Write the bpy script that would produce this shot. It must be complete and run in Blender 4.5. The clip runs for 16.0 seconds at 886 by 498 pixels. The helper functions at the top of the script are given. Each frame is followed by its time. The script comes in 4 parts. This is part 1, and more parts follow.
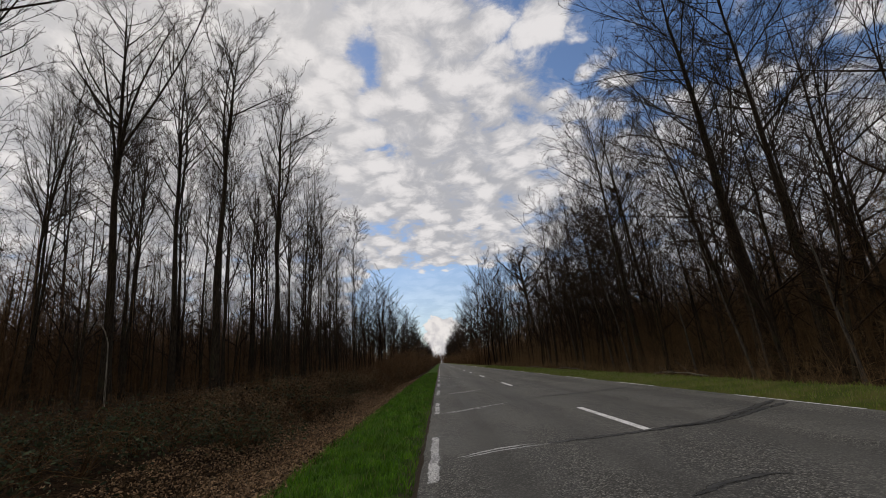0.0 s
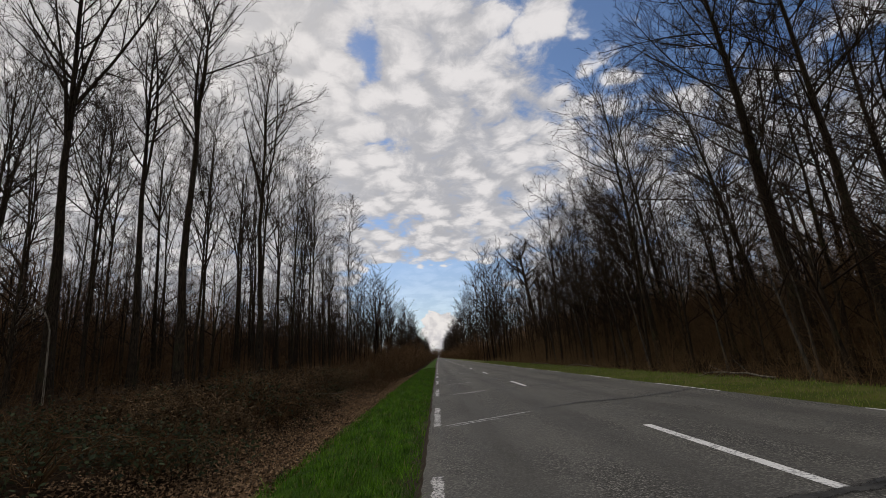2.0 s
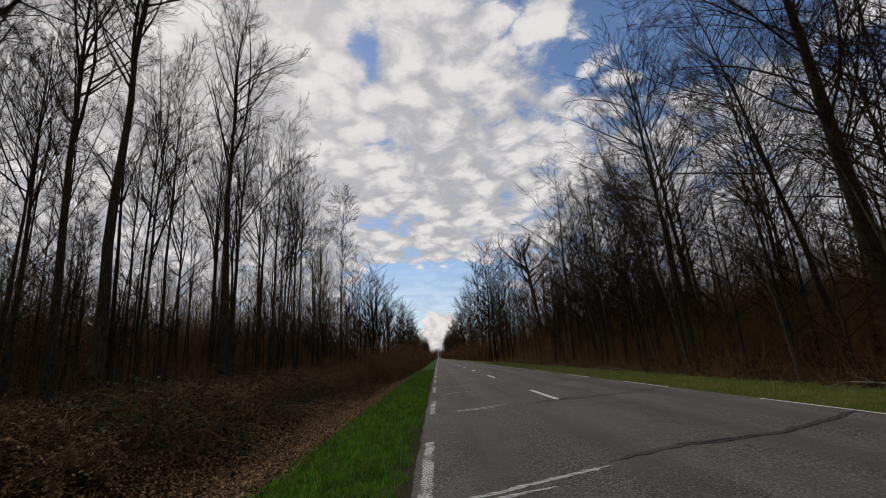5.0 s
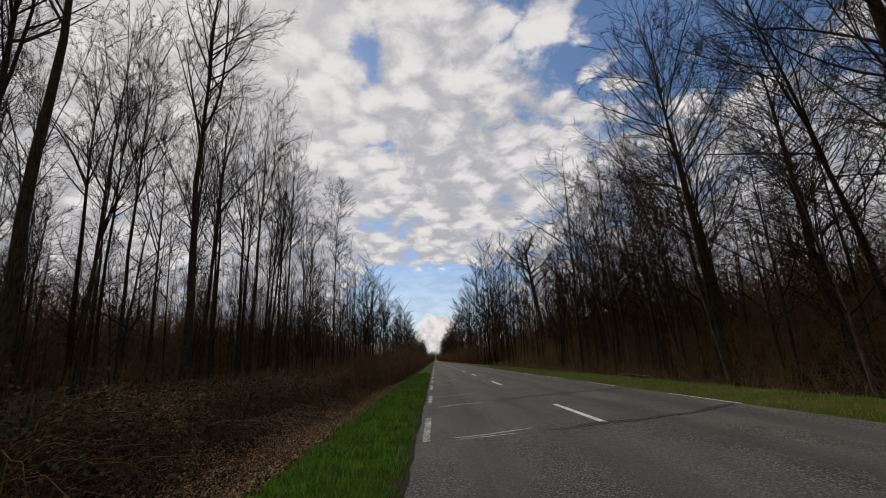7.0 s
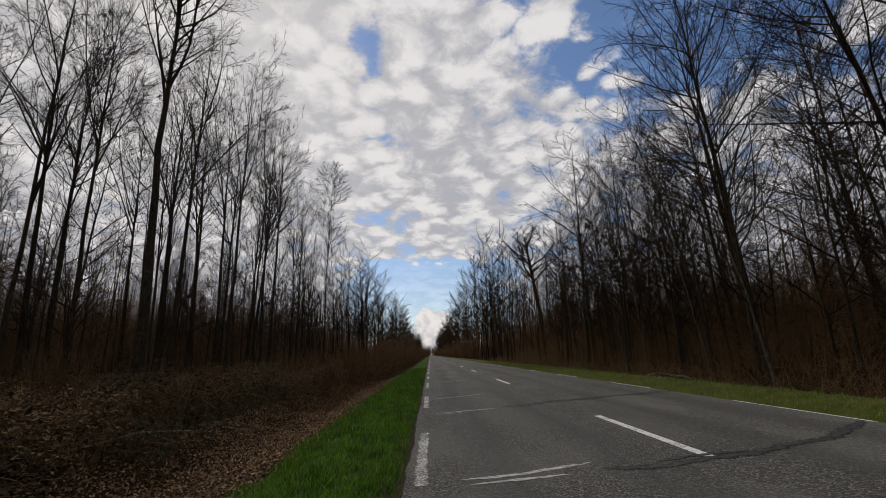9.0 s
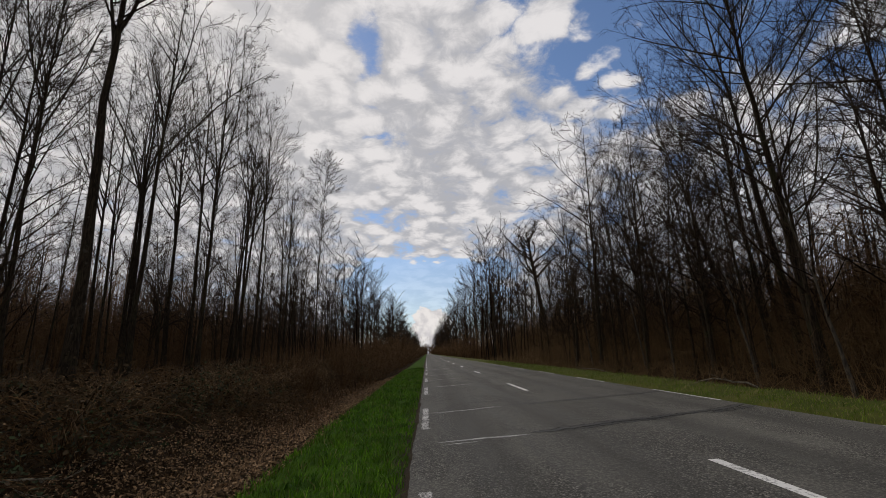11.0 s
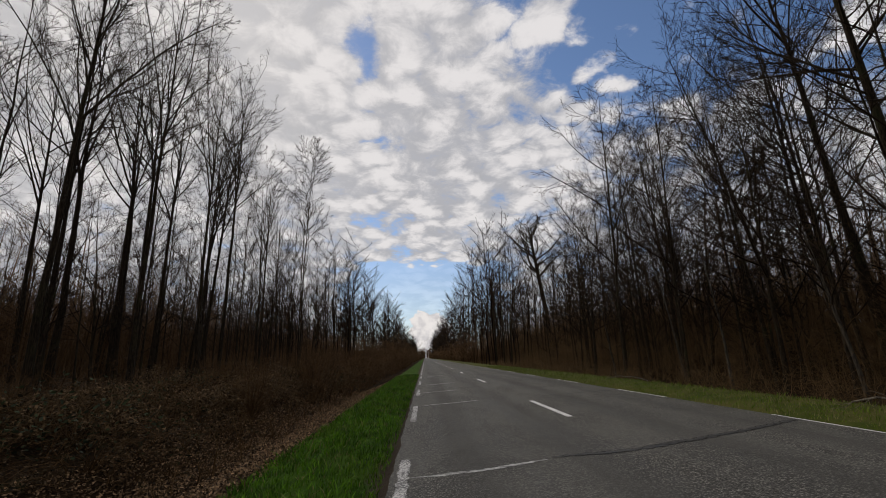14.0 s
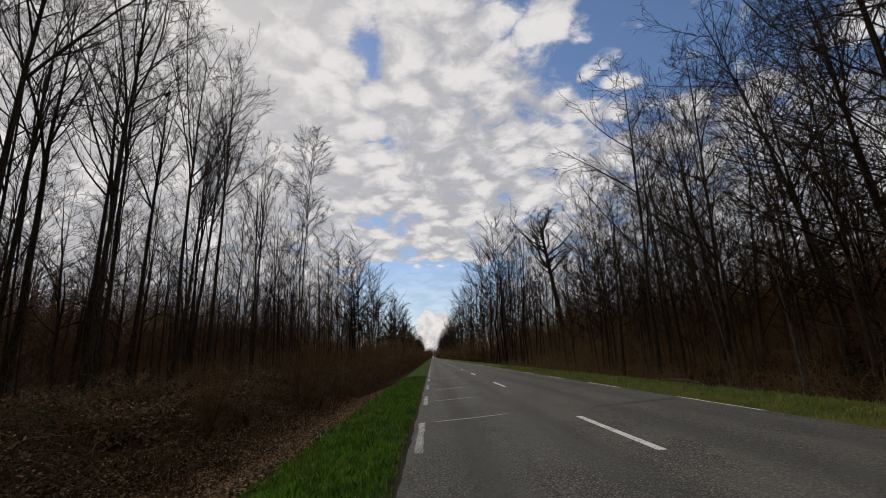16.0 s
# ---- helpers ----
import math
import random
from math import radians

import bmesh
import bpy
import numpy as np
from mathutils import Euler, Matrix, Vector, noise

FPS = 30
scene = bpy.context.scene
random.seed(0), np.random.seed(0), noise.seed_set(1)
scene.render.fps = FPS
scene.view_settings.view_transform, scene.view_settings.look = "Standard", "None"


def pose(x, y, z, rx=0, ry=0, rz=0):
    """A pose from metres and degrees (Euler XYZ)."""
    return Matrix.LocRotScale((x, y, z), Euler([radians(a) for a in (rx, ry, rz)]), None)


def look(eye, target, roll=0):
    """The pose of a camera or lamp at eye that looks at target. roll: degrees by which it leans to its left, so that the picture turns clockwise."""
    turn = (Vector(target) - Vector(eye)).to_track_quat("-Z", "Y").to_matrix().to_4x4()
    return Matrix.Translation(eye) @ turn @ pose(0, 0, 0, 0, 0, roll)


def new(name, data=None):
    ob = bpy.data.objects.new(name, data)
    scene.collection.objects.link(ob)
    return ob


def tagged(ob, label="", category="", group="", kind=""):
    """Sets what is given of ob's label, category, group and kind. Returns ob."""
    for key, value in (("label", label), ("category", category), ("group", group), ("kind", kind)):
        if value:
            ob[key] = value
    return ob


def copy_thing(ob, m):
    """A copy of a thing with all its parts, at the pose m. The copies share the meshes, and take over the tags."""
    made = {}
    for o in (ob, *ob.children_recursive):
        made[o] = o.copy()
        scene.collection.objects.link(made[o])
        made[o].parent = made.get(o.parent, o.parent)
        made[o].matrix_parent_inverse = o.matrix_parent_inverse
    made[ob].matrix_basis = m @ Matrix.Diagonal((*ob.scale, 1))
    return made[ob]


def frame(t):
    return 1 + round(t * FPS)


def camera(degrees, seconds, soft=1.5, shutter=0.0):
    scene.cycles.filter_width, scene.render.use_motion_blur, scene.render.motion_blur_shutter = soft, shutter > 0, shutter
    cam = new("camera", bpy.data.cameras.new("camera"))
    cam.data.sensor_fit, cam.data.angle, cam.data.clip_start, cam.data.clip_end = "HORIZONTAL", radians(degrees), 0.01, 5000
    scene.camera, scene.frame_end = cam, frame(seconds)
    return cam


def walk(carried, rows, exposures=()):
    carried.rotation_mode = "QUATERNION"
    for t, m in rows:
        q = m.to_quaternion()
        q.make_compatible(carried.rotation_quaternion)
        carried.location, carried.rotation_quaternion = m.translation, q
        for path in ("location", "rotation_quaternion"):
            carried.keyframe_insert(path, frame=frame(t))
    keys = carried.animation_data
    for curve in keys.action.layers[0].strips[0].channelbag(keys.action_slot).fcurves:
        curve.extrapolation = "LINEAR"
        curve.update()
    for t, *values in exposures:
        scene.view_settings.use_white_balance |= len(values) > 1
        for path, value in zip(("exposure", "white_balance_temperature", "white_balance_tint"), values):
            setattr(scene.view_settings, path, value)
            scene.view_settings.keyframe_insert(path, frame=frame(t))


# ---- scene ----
cam = camera(90.0, 16.0, soft=0.5)
# seconds, eye, target, roll
PATH = [
    (0, (0.041, -7.169, 1.35), (0.087, -5.232, 1.845), -4.0),
    (0.5, (0.014, -6.349, 1.348), (0.066, -4.41, 1.836), -3.4),
    (1, (0.005, -5.533, 1.347), (0.064, -3.593, 1.831), -3.5),
    (1.5, (-0.012, -4.686, 1.354), (0.047, -2.745, 1.835), -3.3),
    (2, (-0.063, -3.844, 1.346), (-0.012, -1.901, 1.82), -3.3),
    (2.5, (-0.051, -3.023, 1.345), (0.006, -1.08, 1.814), -3.3),
    (3, (-0.047, -2.22, 1.348), (0.009, -0.276, 1.818), -3.3),
    (3.5, (-0.022, -1.417, 1.365), (0.038, 0.526, 1.834), -3.3),
    (4, (0.005, -0.616, 1.363), (0.053, 1.328, 1.831), -3.2),
    (4.2, (0.026, -0.303, 1.361), (0.074, 1.64, 1.83), -3.4),
    (6.5, (0.075, 3.607, 1.365), (0.131, 5.547, 1.851), -2.6),
    (7, (0.068, 4.472, 1.373), (0.125, 6.411, 1.86), -2.5),
    (7.5, (0.078, 5.31, 1.379), (0.143, 7.251, 1.86), -2.3),
    (8, (0.063, 6.132, 1.382), (0.128, 8.075, 1.851), -2.2),
    (8.5, (0.028, 6.903, 1.354), (0.099, 8.847, 1.818), -1.6),
    (9, (-0.005, 7.686, 1.351), (0.064, 9.63, 1.815), -1.6),
    (9.2, (-0.005, 8.01, 1.353), (0.063, 9.955, 1.812), -1.7),
    (11.3, (-0.088, 11.676, 1.391), (-0.008, 13.621, 1.849), -1.3),
    (11.5, (-0.087, 12.027, 1.392), (-0.008, 13.971, 1.857), -1.4),
    (12, (-0.059, 12.904, 1.393), (0.021, 14.847, 1.859), -1.7),
    (12.5, (-0.025, 13.792, 1.403), (0.061, 15.733, 1.875), -1.6),
    (13, (0.03, 14.676, 1.401), (0.123, 16.617, 1.875), -1.5),
    (13.5, (0.112, 15.551, 1.403), (0.21, 17.492, 1.877), -1.5),
    (14, (0.158, 16.435, 1.414), (0.249, 18.376, 1.888), -1.6),
    (14.5, (0.182, 17.314, 1.429), (0.271, 19.255, 1.899), -1.6),
    (15, (0.187, 18.162, 1.434), (0.266, 20.104, 1.903), -1.9),
    (15.5, (0.149, 18.994, 1.44), (0.22, 20.937, 1.91), -2.0),
    (16, (0.125, 19.778, 1.439), (0.188, 21.72, 1.913), -2.0),
]
walk(cam, [(t, look(eye, at, roll)) for t, eye, at, roll in PATH], [(0.0, 0.0, 6790, 13), (16.0, 0.0, 6790, 13)])

# ---- light ----
world = bpy.data.worlds.new("sky")
scene.world = world
world.use_nodes = True
SUN_EL, SUN_AZ = radians(38), radians(-35)


class Nodes:
    """Short hand for node trees."""

    def __init__(self, tree):
        self.tree = tree
        tree.nodes.clear()

    def add(self, kind, **values):
        n = self.tree.nodes.new(kind)
        for key, value in values.items():
            if key in n.inputs:
                self.feed(value, n.inputs[key])
        return n

    def feed(self, value, socket):
        if isinstance(value, bpy.types.NodeSocket):
            self.tree.links.new(value, socket)
        else:
            socket.default_value = value

    def math(self, op, a, b=0.0, clamp=False):
        n = self.tree.nodes.new("ShaderNodeMath")
        n.operation, n.use_clamp = op, clamp
        self.feed(a, n.inputs[0])
        self.feed(b, n.inputs[1])
        return n.outputs[0]

    def vmath(self, op, a, b=(0, 0, 0)):
        n = self.tree.nodes.new("ShaderNodeVectorMath")
        n.operation = op
        self.feed(a, n.inputs[0])
        self.feed(b, n.inputs[1])
        return n.outputs["Value" if op in ("DOT_PRODUCT", "LENGTH", "DISTANCE") else "Vector"]

    def ramp(self, v, lo, hi, a=0.0, b=1.0, smooth=True):
        n = self.tree.nodes.new("ShaderNodeMapRange")
        n.interpolation_type = "SMOOTHSTEP" if smooth else "LINEAR"
        for i, x in enumerate((v, lo, hi, a, b)):
            self.feed(x, n.inputs[i])
        return n.outputs[0]

    def mix(self, f, a, b, blend="MIX"):
        n = self.tree.nodes.new("ShaderNodeMix")
        n.data_type, n.blend_type = "RGBA", blend
        self.feed(f, n.inputs[0])
        for x, s in ((a, n.inputs[6]), (b, n.inputs[7])):
            self.feed(x if isinstance(x, bpy.types.NodeSocket) else (*x, 1.0), s)
        return n.outputs[2]

    def noise(self, vec, scale, detail=4.0, rough=0.55, dist=0.0):
        return self.add("ShaderNodeTexNoise", Vector=vec, Scale=scale, Detail=detail, Roughness=rough, Distortion=dist).outputs["Fac"]


def build_sky():
    k = Nodes(world.node_tree)
    way = k.vmath("NORMALIZE", k.add("ShaderNodeTexCoord").outputs["Generated"])
    sep = k.add("ShaderNodeSeparateXYZ", Vector=way)
    up = sep.outputs["Z"]
    sky = k.add("ShaderNodeTexSky")
    sky.sky_type, sky.sun_disc = "NISHITA", False
    sky.sun_elevation, sky.sun_rotation = SUN_EL, SUN_AZ
    sky.air_density, sky.dust_density, sky.ozone_density = 1.0, 0.25, 5.0
    # cloud deck seen in perspective
    flat = k.math("ADD", k.math("MAXIMUM", up, 0.0), 0.22)
    deck = k.add("ShaderNodeCombineXYZ", X=k.math("DIVIDE", sep.outputs["X"], flat), Y=k.math("DIVIDE", sep.outputs["Y"], flat), Z=0.0).outputs[0]
    fine = k.noise(deck, 8.0, 7.0, 0.62, 0.4)
    wide = k.noise(k.vmath("ADD", deck, (3.1, 7.7, 0.0)), 1.7, 2.0, 0.5)
    cell = k.add("ShaderNodeTexVoronoi", Vector=k.vmath("ADD", deck, k.vmath("MULTIPLY", k.add("ShaderNodeTexNoise", Vector=deck, Scale=9.0, Detail=4.0).outputs["Color"], (0.14, 0.14, 0.0))), Scale=8.5)
    cover = k.math("ADD", k.math("MULTIPLY", fine, 0.62), k.math("MULTIPLY", wide, 0.10))
    cover = k.math("ADD", cover, k.ramp(cell.outputs["Distance"], 0.08, 0.72, 0.42, 0.02))
    puff = k.noise(k.vmath("ADD", deck, (0.06, -0.1, 0.0)), 9.5, 7.0, 0.64, 0.4)
    cover = k.math("ADD", cover, k.math("MULTIPLY", k.math("SUBTRACT", puff, 0.5), 0.55))
    # openings (negative) and banks (positive) of the cloud cover: direction, tightness, weight
    for d, tight, w in SKY_SPOTS:
        near = k.math("EXPONENT", k.math("MULTIPLY", k.math("SUBTRACT", k.vmath("DOT_PRODUCT", way, Vector(d).normalized()), 1.0), tight))
        cover = k.math("ADD", cover, k.math("MULTIPLY", near, w))
    # the clouds thin out towards the horizon ahead
    cover = k.math("SUBTRACT", cover, k.math("MULTIPLY", k.ramp(up, 0.225, 0.18, 0.0, 0.7), k.ramp(k.math("ABSOLUTE", sep.outputs["X"]), 0.10, 0.22, 1.0, 0.0)))
    # one heaped cloud stands over the end of the road
    u = k.math("DIVIDE", k.math("SUBTRACT", sep.outputs["X"], 0.012), 0.052)
    v = k.math("DIVIDE", k.math("SUBTRACT", up, 0.052), 0.058)
    heap = k.math("SUBTRACT", 1.0, k.math("ADD", k.math("MULTIPLY", u, u), k.math("MULTIPLY", v, v)))
    lumps = k.noise(way, 38.0, 5.0, 0.55)
    heap = k.math("ADD", heap, k.math("MULTIPLY", k.math("SUBTRACT", lumps, 0.5), 2.2))
    heap = k.math("MULTIPLY", k.ramp(heap, 0.10, 0.34), k.ramp(sep.outputs["Y"], 0.0, 0.3))
    mask = k.math("MAXIMUM", k.math("MAXIMUM", k.ramp(cover, 0.20, 0.46), heap), k.ramp(up, 0.30, 0.10, 0.0, 0.32))
    thick = k.ramp(cover, 0.38, 0.70)
    shade = k.ramp(k.math("ADD", puff, k.ramp(cell.outputs["Distance"], 0.1, 0.7, 0.13, -0.13)), 0.30, 0.66)
    tone = k.mix(shade, (0.52, 0.55, 0.61), (0.925, 0.94, 0.97))
    tone = k.mix(thick, tone, k.mix(shade, (0.50, 0.525, 0.57), (0.93, 0.94, 0.965)))
    tone = k.mix(heap, tone, k.mix(k.ramp(lumps, 0.35, 0.6), (0.70, 0.70, 0.73), (0.98, 0.975, 0.97)))
    # the clouds before the sun are brighter
    sun_way = Vector((math.sin(SUN_AZ) * math.cos(SUN_EL), math.cos(SUN_AZ) * math.cos(SUN_EL), math.sin(SUN_EL)))
    glow = k.math("EXPONENT", k.math("MULTIPLY", k.math("SUBTRACT", k.vmath("DOT_PRODUCT", way, sun_way), 1.0), 14.0))
    tone = k.mix(k.math("MULTIPLY", glow, 0.45), tone, (1.0, 0.99, 0.97))
    blue = k.add("ShaderNodeBackground", Color=sky.outputs["Color"], Strength=SKY_STRENGTH)
    cloud = k.add("ShaderNodeBackground", Color=tone, Strength=CLOUD_STRENGTH)
    both = k.add("ShaderNodeMixShader")
    k.feed(mask, both.inputs[0])
    k.feed(blue.outputs[0], both.inputs[1])
    k.feed(cloud.outputs[0], both.inputs[2])
    k.feed(both.outputs[0], k.add("ShaderNodeOutputWorld").inputs["Surface"])


SKY_STRENGTH, CLOUD_STRENGTH = 0.106, 0.80
SKY_SPOTS = [
    ((-0.129, 0.762, 0.634), 800, -0.22), ((-0.118, 0.808, 0.577), 1000, -0.22), ((-0.117, 0.866, 0.486), 1300, -0.24), ((-0.085, 0.890, 0.448), 1500, -0.22), ((-0.184, 0.806, 0.563), 2000, -0.12),
    ((0.178, 0.736, 0.653), 900, -0.14), ((0.215, 0.765, 0.605), 1100, -0.12), ((0.350, 0.720, 0.600), 500, -0.20), ((0.287, 0.774, 0.564), 900, -0.10), ((0.12, 0.845, 0.522), 1500, -0.12), ((0.03, 0.80, 0.60), 1600, -0.08),
    ((-0.116, 0.948, 0.296), 1200, -0.12), ((-0.05, 0.962, 0.265), 1500, -0.12), ((0.68, 0.55, 0.48), 14, -0.26), ((0.346, 0.753, 0.560), 700, -0.22), ((0.403, 0.684, 0.608), 500, -0.22), ((0.470, 0.680, 0.560), 120, -0.12), ((0.42, 0.70, 0.57), 70, -0.05), ((0.14, 0.72, 0.68), 300, -0.05),
    ((-0.55, 0.65, 0.50), 10, 0.18), ((0.70, 0.66, 0.27), 30, 0.26), ((0.05, 0.90, 0.40), 60, 0.10), ((0.0, 0.82, 0.57), 30, 0.05), ((-0.24, 0.85, 0.46), 120, 0.08),
]
build_sky()
sun = new("sun", bpy.data.lights.new("sun", "SUN"))
sun.data.energy, sun.data.angle, sun.data.color = 1.05, radians(12), (1.0, 0.92, 0.78)
sun.matrix_world = look((0, 0, 0), (-math.sin(SUN_AZ) * math.cos(SUN_EL), -math.cos(SUN_AZ) * math.cos(SUN_EL), -math.sin(SUN_EL)))


# ---- materials ----
def material(name, shade, gloss=0.5):
    m = bpy.data.materials.new(name)
    m.use_nodes = True
    k = Nodes(m.node_tree)
    pos = k.add("ShaderNodeNewGeometry").outputs["Position"]
    bsdf = k.add("ShaderNodeBsdfPrincipled")
    bsdf.inputs["Specular IOR Level"].default_value = gloss
    shade(k, bsdf, pos)
    k.feed(bsdf.outputs[0], k.add("ShaderNodeOutputMaterial").inputs["Surface"])
    return m


def bump(k, bsdf, height, strength, distance):
    k.feed(k.add("ShaderNodeBump", Height=height, Strength=strength, Distance=distance).outputs[0], bsdf.inputs["Normal"])


def shade_asphalt(k, b, p):
    sep = k.add("ShaderNodeSeparateXYZ", Vector=p)
    streak = k.noise(k.vmath("MULTIPLY", p, (1.0, 0.05, 1.0)), 1.9, 4.0)
    patch = k.noise(k.vmath("MULTIPLY", p, (1.0, 0.35, 1.0)), 0.55, 4.0)
    stones = k.add("ShaderNodeTexVoronoi", Vector=p, Scale=46.0)
    grain = stones.outputs["Distance"]
    stone = k.add("ShaderNodeSeparateColor", Color=stones.outputs["Color"]).outputs[0]
    speck = k.noise(p, 48.0, 4.0, 0.65)
    c = k.mix(k.ramp(streak, 0.28, 0.72), (0.068, 0.0645, 0.0555), (0.134, 0.128, 0.112))
    c = k.mix(k.ramp(patch, 0.38, 0.66, 0.0, 0.6), c, (0.074, 0.070, 0.061))
    # loose, ravelled stretches where the stones stand out
    coarse = k.ramp(k.noise(k.vmath("MULTIPLY", p, (1.0, 0.4, 1.0)), 0.9, 3.0), 0.42, 0.56, 0.45, 1.0)
    c = k.mix(k.math("MULTIPLY", k.ramp(stone, 0.35, 0.95, 0.0, 0.70, False), coarse), c, (0.37, 0.352, 0.305))
    c = k.mix(k.math("MULTIPLY", k.ramp(grain, 0.3, 0.7, 0.0, 0.85), coarse), c, (0.032, 0.030, 0.026))
    c = k.mix(k.math("MULTIPLY", k.ramp(speck, 0.50, 0.60, 0.0, 0.9), coarse), c, (0.018, 0.0165, 0.014))
    # wheel tracks are darker and smoother
    for x in (0.75, 2.3, 4.3, 5.9):
        w = k.math("ABSOLUTE", k.math("SUBTRACT", sep.outputs["X"], x))
        c = k.mix(k.math("MULTIPLY", k.ramp(w, 0.1, 0.55, 0.6, 0.0), k.ramp(streak, 0.2, 0.6, 0.35, 1.0)), c, (0.054, 0.0515, 0.045))
    k.feed(c, b.inputs["Base Color"])
    k.feed(k.ramp(streak, 0.3, 0.7, 0.70, 0.88), b.inputs["Roughness"])
    bump(k, b, k.math("MULTIPLY", k.math("ADD", k.ramp(grain, 0.0, 0.6, 1.0, 0.0), k.math("MULTIPLY", speck, 0.6)), k.ramp(coarse, 0.25, 1.0, 0.5, 1.0)), 0.7, 0.008)


def shade_paint(k, b, p):
    worn = k.math("ADD", k.math("MULTIPLY", k.noise(p, 26.0, 4.0, 0.65), 0.7), k.math("MULTIPLY", k.noise(p, 3.0, 2.0), 0.3))
    c = k.mix(k.ramp(worn, 0.50, 0.60, 0.0, 0.75), (0.74, 0.735, 0.71), (0.16, 0.158, 0.155))
    k.feed(c, b.inputs["Base Color"])
    b.inputs["Roughness"].default_value = 0.75
    bump(k, b, k.noise(p, 120.0, 2.0), 0.5, 0.004)


def frayed(k, b, p, scale, lo, hi, rag):
    """Lets a band on the road wear away towards its two edges."""
    at = k.add("ShaderNodeAttribute")
    at.attribute_name = "across"
    wear = k.math("ADD", k.math("ABSOLUTE", at.outputs["Fac"]), k.math("MULTIPLY", k.math("SUBTRACT", k.noise(p, scale, 4.0, 0.7), 0.5), rag))
    k.feed(k.ramp(wear, lo, hi, 1.0, 0.0), b.inputs["Alpha"])


def shade_worn_paint(k, b, p):
    frayed(k, b, p, 45.0, 0.75, 1.0, 1.5)
    worn = k.math("ADD", k.math("MULTIPLY", k.noise(p, 32.0, 4.0, 0.7), 0.75), k.math("MULTIPLY", k.noise(p, 2.0, 2.0), 0.25))
    c = k.mix(k.ramp(worn, 0.445, 0.54), (0.62, 0.605, 0.58), (0.14, 0.137, 0.132))
    k.feed(c, b.inputs["Base Color"])
    b.inputs["Roughness"].default_value = 0.8
    bump(k, b, k.noise(p, 90.0, 2.0), 0.5, 0.004)


def shade_scratch(k, b, p):
    frayed(k, b, p, 16.0, 0.4, 1.0, 1.3)
    worn = k.noise(k.vmath("MULTIPLY", p, (1.0, 4.0, 1.0)), 7.0, 4.0, 0.7)
    k.feed(k.mix(k.ramp(worn, 0.42, 0.62), (0.50, 0.49, 0.47), (0.17, 0.168, 0.16)), b.inputs["Base Color"])
    b.inputs["Roughness"].default_value = 0.85


def shade_tar(k, b, p):
    frayed(k, b, p, 20.0, 0.3, 1.0, 1.2)
    c = k.mix(k.ramp(k.noise(p, 9.0, 4.0), 0.4, 0.65), (0.023, 0.022, 0.020), (0.050, 0.048, 0.043))
    k.feed(k.mix(k.ramp(k.noise(p, 38.0, 3.0, 0.7), 0.54, 0.68, 0.0, 0.6), c, (0.10, 0.099, 0.095)), b.inputs["Base Color"])
    b.inputs["Roughness"].default_value = 0.6
    bump(k, b, k.noise(p, 60.0, 2.0), 0.4, 0.004)


def shade_litter(k, b, p):
    big = k.noise(p, 0.5, 4.0)
    leafy = k.add("ShaderNodeTexVoronoi", Vector=p, Scale=24.0)
    tint = k.add("ShaderNodeSeparateColor", Color=leafy.outputs["Color"]).outputs[0]
    c = k.mix(tint, (0.009, 0.0053, 0.0028), (0.066, 0.039, 0.020))
    c = k.mix(k.ramp(big, 0.35, 0.65, 0.0, 0.75), c, (0.013, 0.008, 0.0045))
    c = k.mix(k.ramp(k.noise(p, 1.7, 3.0), 0.58, 0.72, 0.0, 0.35), c, (0.045, 0.06, 0.022))
    k.feed(c, b.inputs["Base Color"])
    b.inputs["Roughness"].default_value = 0.9
    bump(k, b, k.math("ADD", leafy.outputs["Distance"], k.noise(p, 30.0, 3.0)), 1.0, 0.05)


def shade_turf(k, b, p):
    c = k.mix(k.ramp(k.noise(p, 2.2, 4.0), 0.3, 0.7), (0.020, 0.054, 0.003), (0.052, 0.110, 0.008))
    c = k.mix(k.ramp(k.noise(p, 9.0, 3.0), 0.55, 0.75, 0.0, 0.6), c, (0.09, 0.08, 0.03))
    # bare soil and grit along the tarmac
    x = k.add("ShaderNodeSeparateXYZ", Vector=p).outputs["X"]
    c = k.mix(k.ramp(k.math("ADD", x, k.math("MULTIPLY", k.noise(p, 4.0, 4.0), 0.5)), -0.36, -0.16), c, (0.060, 0.046, 0.032))
    k.feed(c, b.inputs["Base Color"])
    b.inputs["Roughness"].default_value = 0.9
    bump(k, b, k.noise(p, 45.0, 3.0), 1.0, 0.04)


def shade_verge(k, b, p):
    c = k.mix(k.ramp(k.noise(p, 1.2, 4.0), 0.35, 0.7), (0.056, 0.074, 0.013), (0.100, 0.098, 0.027))
    k.feed(c, b.inputs["Base Color"])
    b.inputs["Roughness"].default_value = 0.9
    bump(k, b, k.noise(p, 45.0, 3.0), 1.0, 0.04)


def by_island(k, dark, light):
    r = k.add("ShaderNodeNewGeometry").outputs["Random Per Island"]
    return k.mix(r, dark, light), r


def shade_blade(k, b, p):
    c, r = by_island(k, (0.046, 0.132, 0.006), (0.140, 0.285, 0.014))
    c = k.mix(k.ramp(k.noise(p, 2.6, 4.0, 0.65), 0.42, 0.62, 0.0, 0.85), c, (0.020, 0.055, 0.005))
    c = k.mix(k.ramp(k.noise(p, 0.7, 3.0), 0.48, 0.66, 0.0, 0.5), c, (0.075, 0.120, 0.012))
    c = k.mix(k.ramp(r, 0.93, 0.95, 0.0, 0.8), c, (0.20, 0.16, 0.07))
    k.feed(c, b.inputs["Base Color"])
    b.inputs["Roughness"].default_value = 0.6


